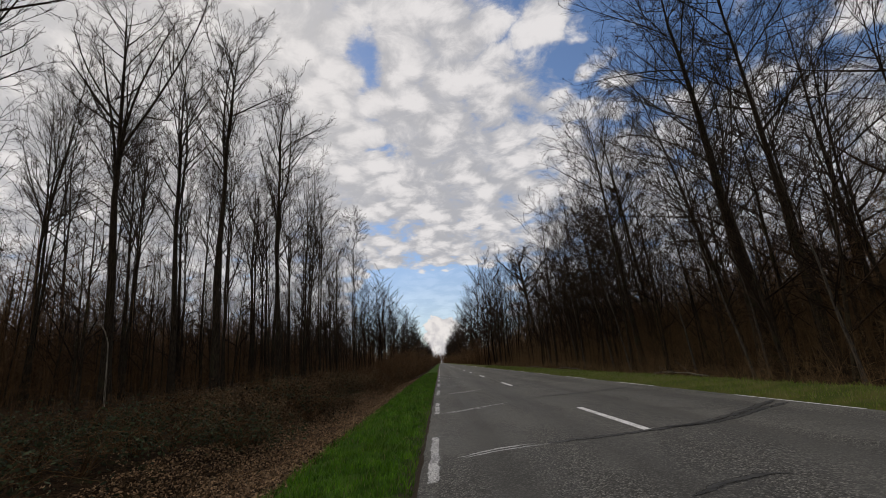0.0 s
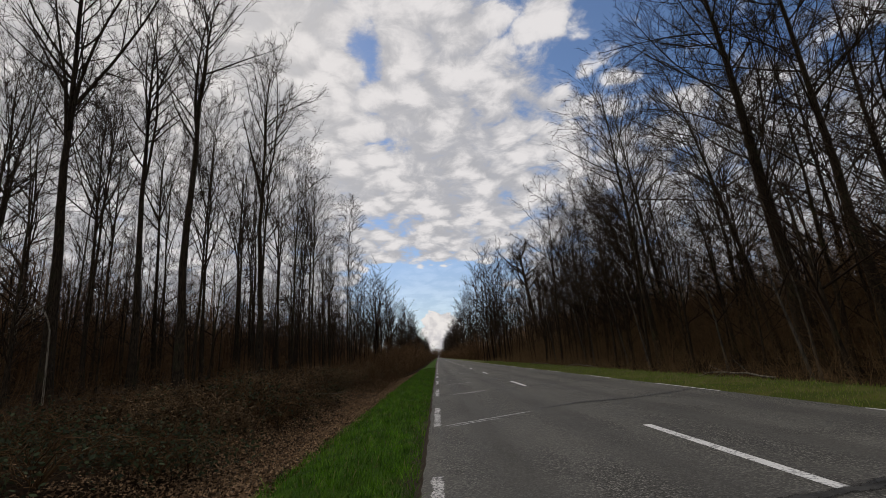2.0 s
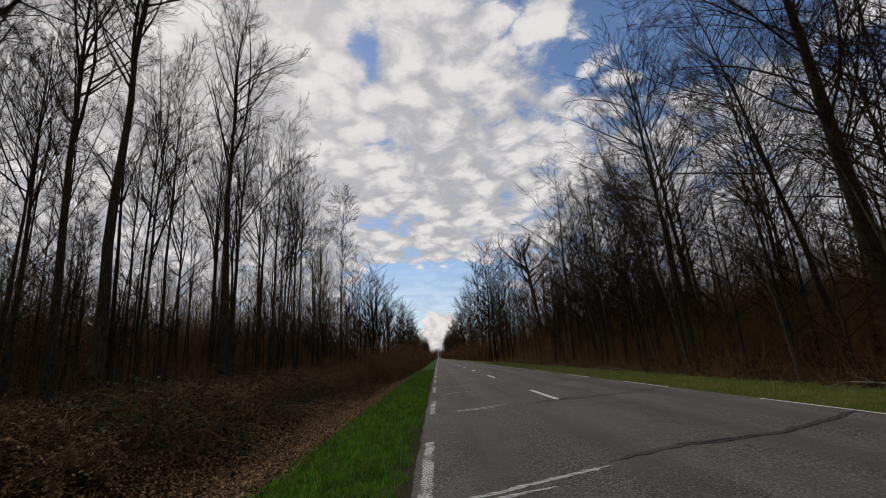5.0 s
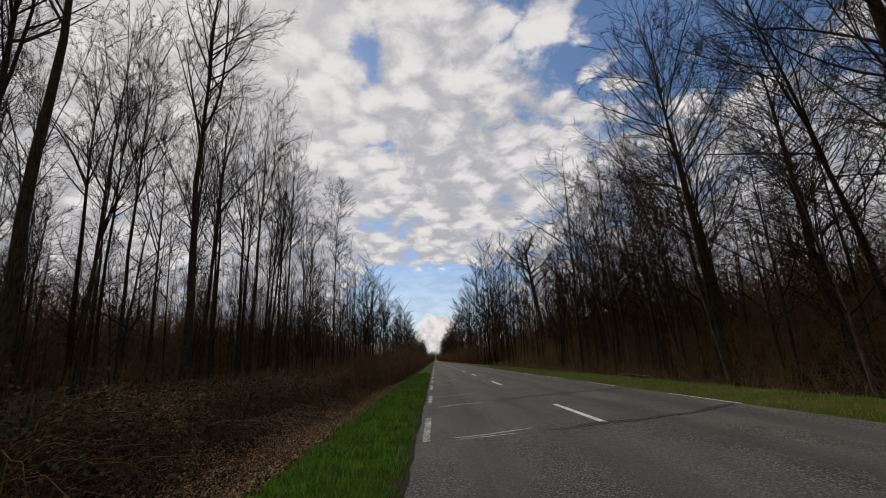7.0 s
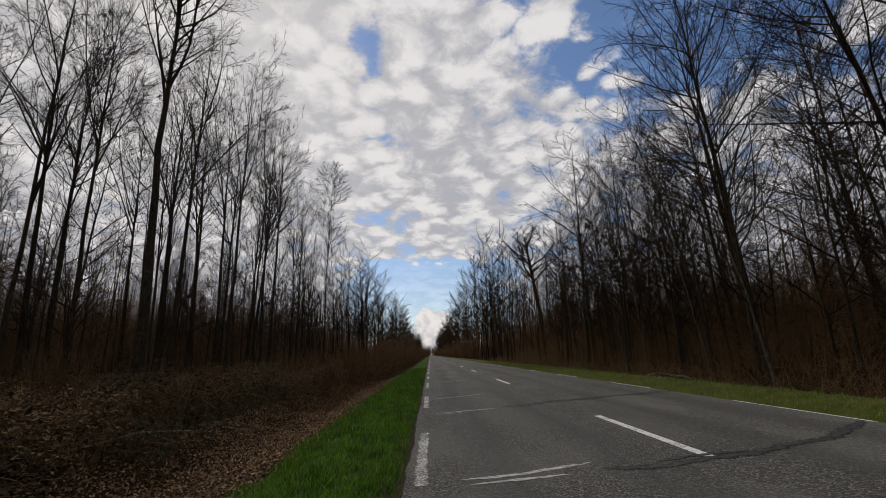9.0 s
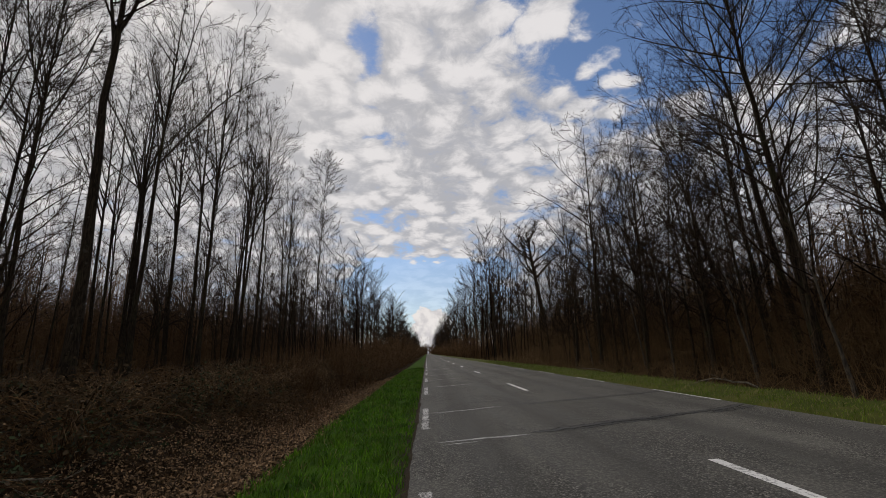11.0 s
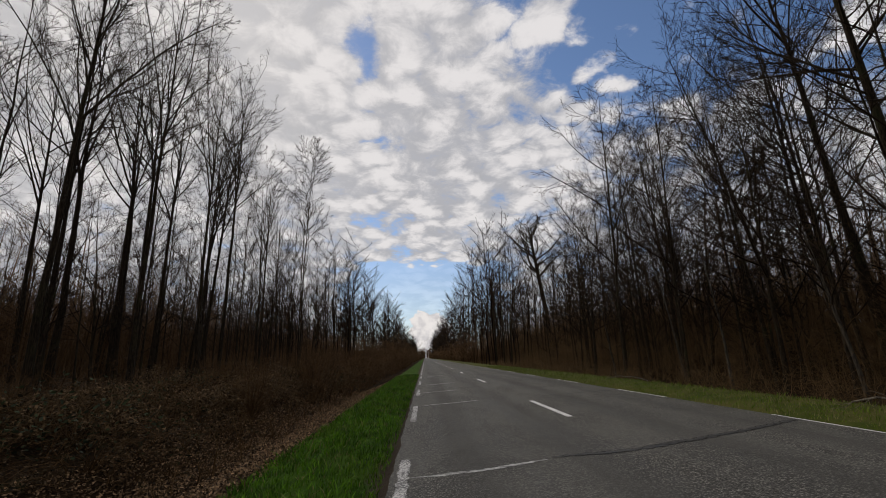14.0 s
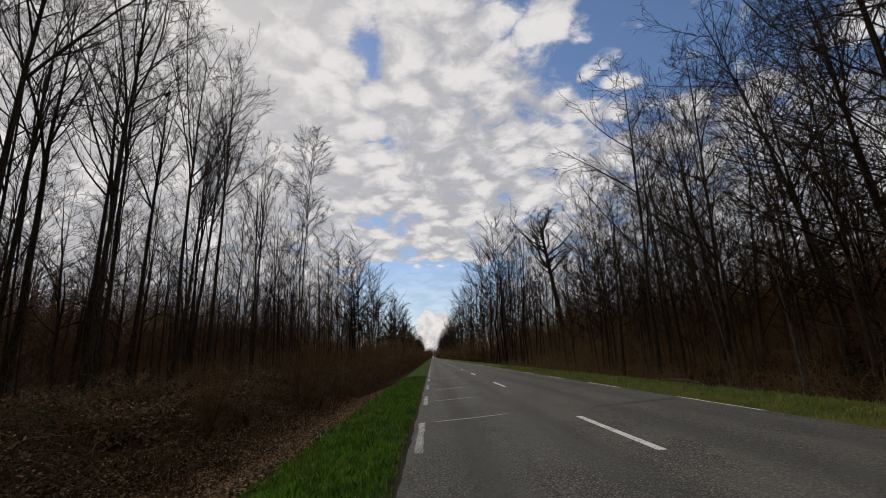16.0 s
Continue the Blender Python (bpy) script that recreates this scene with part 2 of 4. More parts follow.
def shade_verge_blade(k, b, p):
    c, r = by_island(k, (0.064, 0.104, 0.010), (0.175, 0.230, 0.028))
    c = k.mix(k.ramp(r, 0.7, 0.75, 0.0, 0.8), c, (0.22, 0.18, 0.09))
    k.feed(c, b.inputs["Base Color"])
    b.inputs["Roughness"].default_value = 0.7


def shade_leaf(k, b, p):
    c, r = by_island(k, (0.014, 0.0075, 0.004), (0.42, 0.262, 0.140))
    c = k.mix(k.ramp(k.noise(p, 40.0, 2.0), 0.4, 0.7, 0.0, 0.5), c, (0.09, 0.055, 0.03))
    k.feed(c, b.inputs["Base Color"])
    b.inputs["Roughness"].default_value = 0.75


def bark(dark, light, moss):
    def shade(k, b, p):
        tall = k.vmath("MULTIPLY", p, (1.0, 1.0, 0.16))
        furrow = k.noise(tall, 22.0, 5.0, 0.65, 0.4)
        c = k.mix(k.ramp(furrow, 0.36, 0.64), dark, light)
        c = k.mix(k.ramp(k.noise(p, 1.1, 4.0), 0.52, 0.72, 0.0, moss), c, (0.040, 0.045, 0.018))
        c = k.mix(k.ramp(k.noise(p, 6.0, 3.0), 0.62, 0.72, 0.0, 0.4), c, (0.075, 0.072, 0.06))
        k.feed(c, b.inputs["Base Color"])
        b.inputs["Roughness"].default_value = 0.9
        bump(k, b, furrow, 0.9, 0.03)
    return shade


def twiggy(dark, light):
    def shade(k, b, p):
        c, r = by_island(k, dark, light)
        c = k.mix(k.ramp(k.noise(p, 8.0, 3.0), 0.4, 0.7, 0.0, 0.5), c, dark)
        k.feed(c, b.inputs["Base Color"])
        b.inputs["Roughness"].default_value = 0.85
    return shade


ASPHALT = material("asphalt", shade_asphalt, 0.3)
PAINT = material("road_paint", shade_paint, 0.3)
EDGE_PAINT = material("worn_road_paint", shade_worn_paint, 0.3)
SCRATCH = material("scraped_line", shade_scratch, 0.25)
TAR = material("tar", shade_tar, 0.3)
LITTER = material("leaf_litter", shade_litter, 0.02)
TURF = material("turf", shade_turf, 0.06)
VERGE = material("dry_turf", shade_verge, 0.06)
BLADE = material("grass_blade", shade_blade, 0.12)
VERGE_BLADE = material("dry_grass_blade", shade_verge_blade, 0.1)
LEAF = material("dead_leaf", shade_leaf, 0.12)
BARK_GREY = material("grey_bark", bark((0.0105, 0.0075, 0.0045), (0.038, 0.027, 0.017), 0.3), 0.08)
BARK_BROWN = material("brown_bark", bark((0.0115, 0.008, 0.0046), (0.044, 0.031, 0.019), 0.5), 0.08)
PALE_BARK = material("pale_bark", bark((0.030, 0.025, 0.019), (0.105, 0.086, 0.064), 0.35), 0.08)
DEAD_WOOD = material("bleached_dead_wood", bark((0.070, 0.058, 0.043), (0.240, 0.205, 0.155), 0.1), 0.08)
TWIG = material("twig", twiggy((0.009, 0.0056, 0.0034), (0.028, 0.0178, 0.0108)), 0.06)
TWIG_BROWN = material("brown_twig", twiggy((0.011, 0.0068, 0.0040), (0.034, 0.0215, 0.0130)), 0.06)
BRUSH = material("brushwood", twiggy((0.036, 0.020, 0.009), (0.145, 0.082, 0.036)), 0.06)

BRACKEN = material("dead_bracken", twiggy((0.026, 0.016, 0.008), (0.240, 0.154, 0.079)), 0.08)
# lit copy of the brushwood for the right side, its brightness in the colour
LIT_BRUSH = material("lit_brushwood", twiggy((0.060, 0.037, 0.017), (0.205, 0.128, 0.060)), 0.06)
IVY = material("evergreen_bramble_leaf", twiggy((0.014, 0.020, 0.008), (0.055, 0.070, 0.026)), 0.3)
BRAMBLE = material("bramble_leaf", twiggy((0.010, 0.0075, 0.004), (0.085, 0.056, 0.028)), 0.1)
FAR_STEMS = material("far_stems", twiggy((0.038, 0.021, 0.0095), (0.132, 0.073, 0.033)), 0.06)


# ---- mesh helpers ----
def grid_mesh(name, verts, faces, mat, smooth=True):
    """A mesh from one or several arrays of faces of like size."""
    faces = [np.ascontiguousarray(f, dtype=np.int32) for f in (faces if isinstance(faces, list) else [faces]) if len(f)]
    me = bpy.data.meshes.new(name)
    me.vertices.add(len(verts))
    me.vertices.foreach_set("co", np.ascontiguousarray(verts, dtype=np.float32).ravel())
    sizes = np.concatenate([np.full(len(f), f.shape[1], dtype=np.int32) for f in faces])
    loops = np.concatenate([f.ravel() for f in faces])
    me.loops.add(len(loops))
    me.loops.foreach_set("vertex_index", loops)
    me.polygons.add(len(sizes))
    me.polygons.foreach_set("loop_start", np.concatenate([[0], np.cumsum(sizes)[:-1]]).astype(np.int32))
    if smooth:
        me.polygons.foreach_set("use_smooth", np.ones(len(sizes), dtype=bool))
    me.update(calc_edges=True)
    me.materials.append(mat)
    return me


def part(name, me, parent, label="", kind=""):
    ob = new(name, me)
    ob.parent = parent
    return tagged(ob, label, kind=kind)


def tubes(P, R, sides):
    """Tapered tubes with pointed tips along many paths at once: P (count, points, 3), R (count, points)."""
    B, n, _ = P.shape
    along = P[:, -1] - P[:, 0]
    along /= np.linalg.norm(along, axis=1, keepdims=True) + 1e-9
    ref = np.where(np.abs(along[:, 2:3]) > 0.9, [[1.0, 0, 0]], [[0, 0, 1.0]])
    u = np.cross(along, ref)
    u /= np.linalg.norm(u, axis=1, keepdims=True) + 1e-9
    v = np.cross(along, u)
    a = np.arange(sides) * 2 * np.pi / sides
    ring = u[:, None, :] * np.cos(a)[None, :, None] + v[:, None, :] * np.sin(a)[None, :, None]
    V = (P[:, :-1, None, :] + R[:, :-1, None, None] * ring[:, None, :, :]).reshape(B, -1, 3)
    V = np.concatenate([V, P[:, -1:]], axis=1)
    size = (n - 1) * sides + 1
    base = np.arange(B)[:, None, None] * size + np.arange(n - 2)[None, :, None] * sides
    j = np.arange(sides)[None, None, :]
    jn = (j + 1) % sides
    Q = np.stack([base + j, base + jn, base + jn + sides, base + j + sides], axis=-1)
    last = np.arange(B)[:, None] * size + (n - 2) * sides
    T = np.stack([last + j[0], last + jn[0], np.broadcast_to(np.arange(B)[:, None] * size + size - 1, (B, sides))], axis=-1)
    return V.reshape(-1, 3), [Q.reshape(-1, 4), T.reshape(-1, 3)]


def joined(pieces):
    V, Q, T, off = [], [], [], 0
    for v, (q, t) in pieces:
        V.append(v)
        Q.append(q + off)
        T.append(t + off)
        off += len(v)
    return np.concatenate(V), [np.concatenate(Q), np.concatenate(T)]


def unit(v):
    return v / (np.linalg.norm(v, axis=-1, keepdims=True) + 1e-9)


def grow(rng, P, R, count, span, angle, length, points, up, wobble, thin, floor=0.006, fall=0.6, low=1.0):
    """Side shoots on the paths P: count each, within span of their length."""
    B, n, _ = P.shape
    idx = np.repeat(np.arange(B), count)
    s = np.tile((np.arange(count) + 0.5) / count, B) + rng.uniform(-0.5, 0.5, B * count) / count
    s = span[0] + (span[1] - span[0]) * s
    f = np.clip(s * (n - 1), 0, n - 1.001)
    i = f.astype(int)
    a = (f - i)[:, None]
    pos = P[idx, i] * (1 - a) + P[idx, i + 1] * a
    tan = unit(P[idx, i + 1] - P[idx, i])
    rad = R[idx, i] * (1 - a[:, 0]) + R[idx, i + 1] * a[:, 0]
    side = rng.normal(size=(len(idx), 3))
    side = unit(side - tan * (side * tan).sum(1, keepdims=True))
    ang = rng.normal(angle, 0.16, len(idx))[:, None]
    d = tan * np.cos(ang) + side * np.sin(ang)
    total = np.linalg.norm(np.diff(P, axis=1), axis=2).sum(1)[idx]
    L = (total * length * (1 - fall * s) * rng.uniform(0.65, 1.25, len(idx)))[:, None]
    L = L * (low + (1 - low) * np.clip((s - span[0]) / (span[1] - span[0]) * 2.2, 0, 1))[:, None]
    path = [pos]
    sweep = rng.normal(0, wobble, d.shape) * 1.1
    for _ in range(points - 1):
        pos = pos + d * L / (points - 1)
        path.append(pos)
        d = unit(d + np.array([0, 0, up]) + (sweep + rng.normal(0, wobble, d.shape)) * 4 / (points + 1))
    r0 = np.maximum(np.minimum(rad * 0.72, L[:, 0] * thin), floor)
    taper = np.linspace(1, 0.25, points)
    return np.stack(path, 1), np.maximum(r0[:, None] * taper, floor * 0.7)


def trunk_path(rng, height, lean, bend, r0, taper=0.95, points=12):
    z = np.linspace(0, 1, points)
    x = lean[0] * z + bend[0] * z * z
    y = lean[1] * z + bend[1] * z * z
    w = np.cumsum(rng.normal(0, 0.008 * height / points * 3, (points, 2)), axis=0)
    w[0] = 0
    P = np.stack([x * height + w[:, 0], y * height + w[:, 1], z * height - 0.3], 1)
    R = r0 * (0.06 + 0.94 * (1 - z) ** taper) + r0 * 0.35 * np.exp(-z * 22)
    return P[None], R[None]


def tree(x, y, height, r0, seed, lean=(0.0, 0.0), bend=(0.0, 0.0), fork=0.45, leaders=0, limbs=14, spread=0.55, limb_length=0.42, detail=(6, 5, 3), floor=0.006, up=0.09, wobble=0.07, thick=0.0115, taper=0.95, wood=None, twig=None, label="", group="", split=True):
    """A bare tree: trunk, two or three leaders from the fork, limbs on all of them, and three orders of twigs."""
    rng = np.random.default_rng(seed)
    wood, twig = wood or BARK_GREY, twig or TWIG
    base = new("tree")
    base.location = (x, y, ground_z(x, y))
    P, R = trunk_path(rng, height, lean, bend, r0, taper)
    part("trunk", grid_mesh("trunk", *tubes(P, R, 9), wood), base)
    P1, R1 = grow(rng, P, R, limbs, (fork, 0.98), spread, limb_length, 7, up, wobble, thick, 0.012, 0.6, 0.75)
    if leaders:
        PL, RL = grow(rng, P, R, leaders, (fork - 0.04, fork + 0.14), 0.25, (1 - fork) * 1.0, 9, 0.04, wobble * 0.9, 0.0125, 0.03, 0.0)
        for k in range(leaders):
            part("leader", grid_mesh("leader", *tubes(PL[k:k + 1], RL[k:k + 1], 7), wood), base)
        PB, RB = grow(rng, PL, RL, 8, (0.15, 0.97), spread, limb_length * 1.1, 7, up, wobble, thick, 0.012)
        P1, R1 = np.concatenate([P1, PB]), np.concatenate([R1, RB])
    P2, R2 = grow(rng, P1, R1, detail[0], (0.12, 0.98), 0.62, 0.56, 5 if split else 4, up * 0.7, wobble + 0.04, 0.008, floor * 1.5)
    P3, R3 = grow(rng, P2, R2, detail[1], (0.10, 0.96), 0.60, 0.52, 3 if split else 2, up * 0.4, 0.12, 0.0065, floor * 1.0)
    fine = [tubes(P3, R3, 3)]
    if detail[2]:
        P4, R4 = grow(rng, P3, R3, detail[2], (0.12, 0.92), 0.56, 0.60, 2, 0.02, 0.1, 0.0055, floor * 0.7)
        fine.append(tubes(P4, R4, 3))
    if split:
        n = detail[0]
        for k in range(len(P1)):
            part("branch", grid_mesh("branch", *joined([tubes(P1[k:k + 1], R1[k:k + 1], 4), tubes(P2[k * n:k * n + n], R2[k * n:k * n + n], 3)]), wood), base)
    else:
        fine += [tubes(P1, R1, 4), tubes(P2, R2, 3)]
    part("crown", grid_mesh("crown", *joined(fine), twig), base, "fine bare twigs", "stuff")
    return tagged(base, label, "tree", group)


# ---- ground ----
PROFILE_X = np.array([-400.0, -110.0, -60.0, -30.0, -14.0, -7.0, -5.6, -4.5, -3.6, -2.3, -1.2, -0.35, 0.0, 3.1, 7.0, 7.8, 8.9, 10.5, 13.0, 18.0, 30.0, 80.0, 400.0])
PROFILE_Z = np.array([9.5, 8.0, 3.6, 0.7, 0.15, 0.0, -0.18, -0.62, -0.58, -0.14, -0.04, -0.03, -0.09, 0.06, 0.06, 0.15, 0.20, -0.02, -0.40, -0.55, 0.2, 5.0, 9.5])


def ground_z(x, y):
    z = float(np.interp(x, PROFILE_X, PROFILE_Z))
    rough = min(max(abs(x - 3.3) - 6.0, 0.0) / 4.0, 1.0)
    return z + rough * 0.30 * noise.noise((x * 0.45, y * 0.35, 0.0)) + min(rough, 0.5) * 0.10 * noise.noise((x * 1.3, y * 1.2, 4.0))


def ground_heights(x, y):
    return np.array([ground_z(a, b) for a, b in zip(x, y)])


def strip(name, xs, ys, zf, mat):
    X, Y = np.meshgrid(xs, ys)
    Z = np.array([[zf(a, b) for a in xs] for b in ys])
    nx, ny = len(xs), len(ys)
    i = np.arange(ny - 1)[:, None] * nx + np.arange(nx - 1)[None, :]
    Q = np.stack([i, i + 1, i + nx + 1, i + nx], -1).reshape(-1, 4)
    return grid_mesh(name, np.stack([X, Y, Z], -1).reshape(-1, 3), Q, mat)


gx = np.concatenate([[-1500, -700, -400, -250, -150, -90, -60, -45], np.arange(-36, -12, 2.0), np.arange(-12, -1.0, 0.3), np.arange(-1.0, 9.0, 0.8), np.arange(9.0, 14.0, 0.4), np.arange(14.0, 40, 2.0), [45, 60, 90, 150, 250, 400, 700, 1500]])
gy = np.concatenate([[-400, -150, -60, -30], np.arange(-16, 45, 0.45), np.arange(45, 120, 3.0), [130, 160, 200, 260, 350, 500, 800, 1300, 2500]])
tagged(new("ground", strip("ground", gx, gy, ground_z, LITTER)), "woodland floor of brown dead leaves with a shallow ditch", "ground", kind="structure")


def road_z(x, y):
    return float(np.interp(x, [-0.6, -0.28, 0.0, 3.13, 6.95, 7.2], [-0.07, -0.012, 0.004, 0.155, 0.15, 0.10]))


ry = np.concatenate([[-400, -100, -40], np.arange(-20, 60, 1.0), [70, 90, 120, 180, 300, 600, 1200, 2500]])
tagged(new("road", strip("road", np.array([-0.6, -0.28, 0.0, 0.8, 1.7, 2.4, 3.13, 4.0, 5.0, 6.0, 6.95, 7.2]), ry, road_z, ASPHALT)), "straight grey asphalt country road with coarse worn surface", "road", kind="structure")


def turf_z(x, y):
    return float(np.interp(x, [-2.6, -2.1, -1.2, -0.45, -0.2], [-0.42, -0.06, 0.04, 0.04, -0.05])) + 0.03 * noise.noise((x * 2.0, y * 1.5, 1.0))


def verge_z(x, y):
    return float(np.interp(x, [6.95, 7.2, 7.9, 8.8, 9.4], [0.06, 0.17, 0.23, 0.29, 0.06])) + 0.04 * noise.noise((x * 1.5, y * 1.1, 2.0))


ty = np.concatenate([[-60, -30], np.arange(-14, 40, 0.35), np.arange(40, 100, 2.0), [120, 180, 300, 600, 1200]])
tagged(new("verge_left", strip("verge_left", np.arange(-2.6, -0.15, 0.2), ty, turf_z, TURF)), "lush green grass verge beside the road", "verge", kind="structure")
tagged(new("verge_right", strip("verge_right", np.arange(6.95, 9.5, 0.3), ty, verge_z, VERGE)), "dull green and straw grass verge before the wood", "verge", kind="structure")


# ---- road markings ----
def ribbon(name, path, width, mat, lift=0.004, ragged=0.0, seed=0, taper=0.0):
    """A flat painted or poured band along a path on the road."""
    rng = np.random.default_rng(seed)
    path = np.array(path, float)
    seg = np.linalg.norm(np.diff(path, axis=0), axis=1)
    s = np.concatenate([[0], np.cumsum(seg)])
    n = max(int(s[-1] / (0.12 if ragged < 0.2 else 0.045)), 2)
    t = np.linspace(0, s[-1], n)
    px, py = np.interp(t, s, path[:, 0]), np.interp(t, s, path[:, 1])
    dx, dy = np.gradient(px), np.gradient(py)
    l = np.hypot(dx, dy)
    nx, ny = -dy / l, dx / l
    wv = width / 2 * (1 + ragged * rng.normal(size=(2, n)))
    sh = ragged * 0.5 * width * rng.normal(size=n)
    if taper:
        wv = wv * np.clip(np.minimum(t, s[-1] - t) / taper + 0.15, 0, 1)
    V = []
    for k in range(n):
        for side, w in ((1, wv[0, k]), (-1, wv[1, k])):
            x, y = px[k] + nx[k] * (side * w + sh[k]), py[k] + ny[k] * (side * w + sh[k])
            V.append((x, y, road_z(x, y) + lift))
    Q = [(2 * k, 2 * k + 2, 2 * k + 3, 2 * k + 1) for k in range(n - 1)]
    me = grid_mesh(name, np.array(V), np.array(Q), mat, False)
    me.attributes.new("across", "FLOAT", "POINT").data.foreach_set("value", np.tile(np.array([1.0, -1.0], dtype=np.float32), n))
    return me


for k in range(-1, 14):
    tagged(new("centre_line", ribbon("centre_line", [(3.13, 13 * k), (3.13, 13 * k + 3.45)], 0.13, PAINT)), "white painted dash of the road's centre line", "road marking", "centre line dashes")
for k in range(-1, 22):
    y0 = -1.5 + 7.18 * k
    tagged(new("edge_line", ribbon("edge_line", [(-0.13, y0), (-0.13, y0 + 3.3)], 0.16, EDGE_PAINT, 0.004, 0.1, k + 50)), "worn flaking white dash of the edge line", "road marking", "edge line dashes")
for k in range(-1, 22):
    y0 = 0.45 + 7.2 * k
    tagged(new("edge_line", ribbon("edge_line", [(6.93, y0), (6.93, y0 + 3.3)], 0.10, PAINT, 0.006)), "worn white dash of the far edge line", "road marking", "far edge line dashes")


# ---- trees ----
NEAR = (7, 6, 4)


def slim_tree(x, y, height, r0, seed, lean=0.0, bend=0.0, detail=(6, 5, 4), fork=0.50, leaders=2):
    return tree(x, y, height, r0, seed, (lean, 0.0), (bend, 0.0), fork=fork, leaders=leaders, limbs=23 if detail == NEAR else 15, spread=0.62, limb_length=0.37, detail=detail, floor=0.0088, up=0.085, wobble=0.085,
                label="tall slim bare tree with steep ascending branches, grey bark", group="bare trees of the wood")


def spreading_tree(x, y, height, r0, seed, lean=0.0, bend=0.0, detail=(7, 6, 3), limbs=30, leaders=0):
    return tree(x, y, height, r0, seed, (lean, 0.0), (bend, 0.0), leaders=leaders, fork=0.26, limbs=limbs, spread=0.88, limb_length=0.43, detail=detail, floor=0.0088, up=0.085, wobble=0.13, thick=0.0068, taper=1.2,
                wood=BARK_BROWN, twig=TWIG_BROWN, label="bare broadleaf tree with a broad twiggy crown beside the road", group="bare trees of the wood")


def birch(x, y, height, r0, seed, lean):
    return tree(x, y, height, r0, seed, (lean, 0.0), (0.0, 0.0), fork=0.56, limbs=30, spread=0.66, limb_length=0.30, detail=(7, 6, 3), floor=0.016, up=0.04,
                label="tall bare birch with a rounded crown of fine twigs", group="bare trees of the wood")


def old_oak(x, y, height, r0, seed, lean):
    return tree(x, y, height, r0, seed + 3, (lean, 0.0), (0.0, 0.0), fork=0.60, limbs=28, spread=0.98, limb_length=0.46, detail=(8, 6, 3), floor=0.020, up=0.09, wobble=0.22, thick=0.032, taper=0.45,
                wood=BARK_BROWN, twig=TWIG_BROWN, label="gnarled bare oak with thick twisted limbs", group="bare trees of the wood")


slim_tree(-30.2, 27.0, 25.0, 0.17, 903, -0.065)
slim_tree(-16.2, 15.4, 24.0, 0.25, 875, -0.06, 0.0, NEAR, 0.45, 3)
slim_tree(-15.4, 19.5, 24.0, 0.20, 882, -0.06, 0.02, NEAR, 0.52)
slim_tree(-11.8, 17.3, 23.0, 0.23, 889, -0.01, 0.03, NEAR, 0.55)
slim_tree(-11.8, 26.5, 24.5, 0.22, 896, -0.016, 0.02, NEAR, 0.55, 3)
slim_tree(-22.2, 25.2, 22.0, 0.15, 910, -0.057, 0.01, NEAR)
slim_tree(-30.7, 30.0, 24.0, 0.15, 917, -0.06)
slim_tree(-26.6, 40.0, 24.0, 0.14, 924, -0.02)
slim_tree(-17.6, 30.5, 22.5, 0.13, 354, -0.02, 0.02, NEAR)
slim_tree(-20.8, 33.0, 22.5, 0.13, 361, -0.03, 0.02, NEAR)
slim_tree(-27.2, 33.5, 23.5, 0.15, 368, -0.03, 0.0, NEAR)
slim_tree(-19.8, 22.0, 20.0, 0.11, 375, -0.03, 0.02, NEAR)
slim_tree(-25.0, 21.0, 22.0, 0.13, 382, -0.05, 0.02, NEAR)
slim_tree(-23.9, 35.0, 24.0, 0.20, 613, -0.06, 0.02, NEAR, 0.55)
slim_tree(-13.3, 38.0, 23.0, 0.13, 270, -0.01, 0.02)
slim_tree(-15.3, 35.0, 24.0, 0.16, 931, 0.03)
slim_tree(-19.5, 40.5, 23.0, 0.15, 214, -0.015)
slim_tree(-16.4, 43.0, 23.0, 0.15, 221, -0.028, 0.02)
slim_tree(-20.6, 42.7, 24.0, 0.21, 228, -0.01, 0.0, (6, 5, 4), 0.48, 2)
slim_tree(-13.5, 44.0, 21.5, 0.13, 235, -0.02, 0.03)
slim_tree(-25.4, 46.0, 24.0, 0.16, 249, -0.046)
slim_tree(-20.9, 48.0, 25.0, 0.19, 256, -0.05, 0.02)
slim_tree(-18.6, 48.5, 22.5, 0.17, 263, 0.014)
slim_tree(-22.2, 50.5, 24.0, 0.19, 284, -0.06, 0.03)
slim_tree(-17.6, 51.5, 21.5, 0.13, 291, 0.10, -0.06)
slim_tree(-15.5, 51.7, 25.0, 0.15, 298, 0.01)
slim_tree(-18.3, 54.5, 21.0, 0.17, 305, 0.08, -0.02)
slim_tree(-19.1, 56.0, 21.5, 0.14, 312, 0.0)
slim_tree(-14.6, 57.5, 20.5, 0.12, 319, 0.01, detail=(5, 5, 3))
slim_tree(-16.4, 62.0, 20.0, 0.13, 326, -0.02, detail=(5, 5, 3))
slim_tree(-17.8, 72.0, 20.5, 0.13, 333, -0.02, detail=(5, 5, 3))
slim_tree(-22.5, 72.0, 21.5, 0.13, 340, 0.013, detail=(5, 5, 3))
slim_tree(-13.4, 66.0, 18.5, 0.11, 347, 0.02, detail=(5, 5, 3))
slim_tree(-14.4, 5.0, 22.0, 0.20, 868, 0.0, 0.02, NEAR, 0.45, 3)
birch(-15.0, 72.0, 29.0, 0.11, 649, 0.02)
spreading_tree(19.0, 19.0, 29.0, 0.46, 917, -0.045, -0.01, (9, 7, 4), 64)
spreading_tree(19.2, 14.8, 27.0, 0.28, 606, -0.03, -0.02, (8, 7, 4), 46)
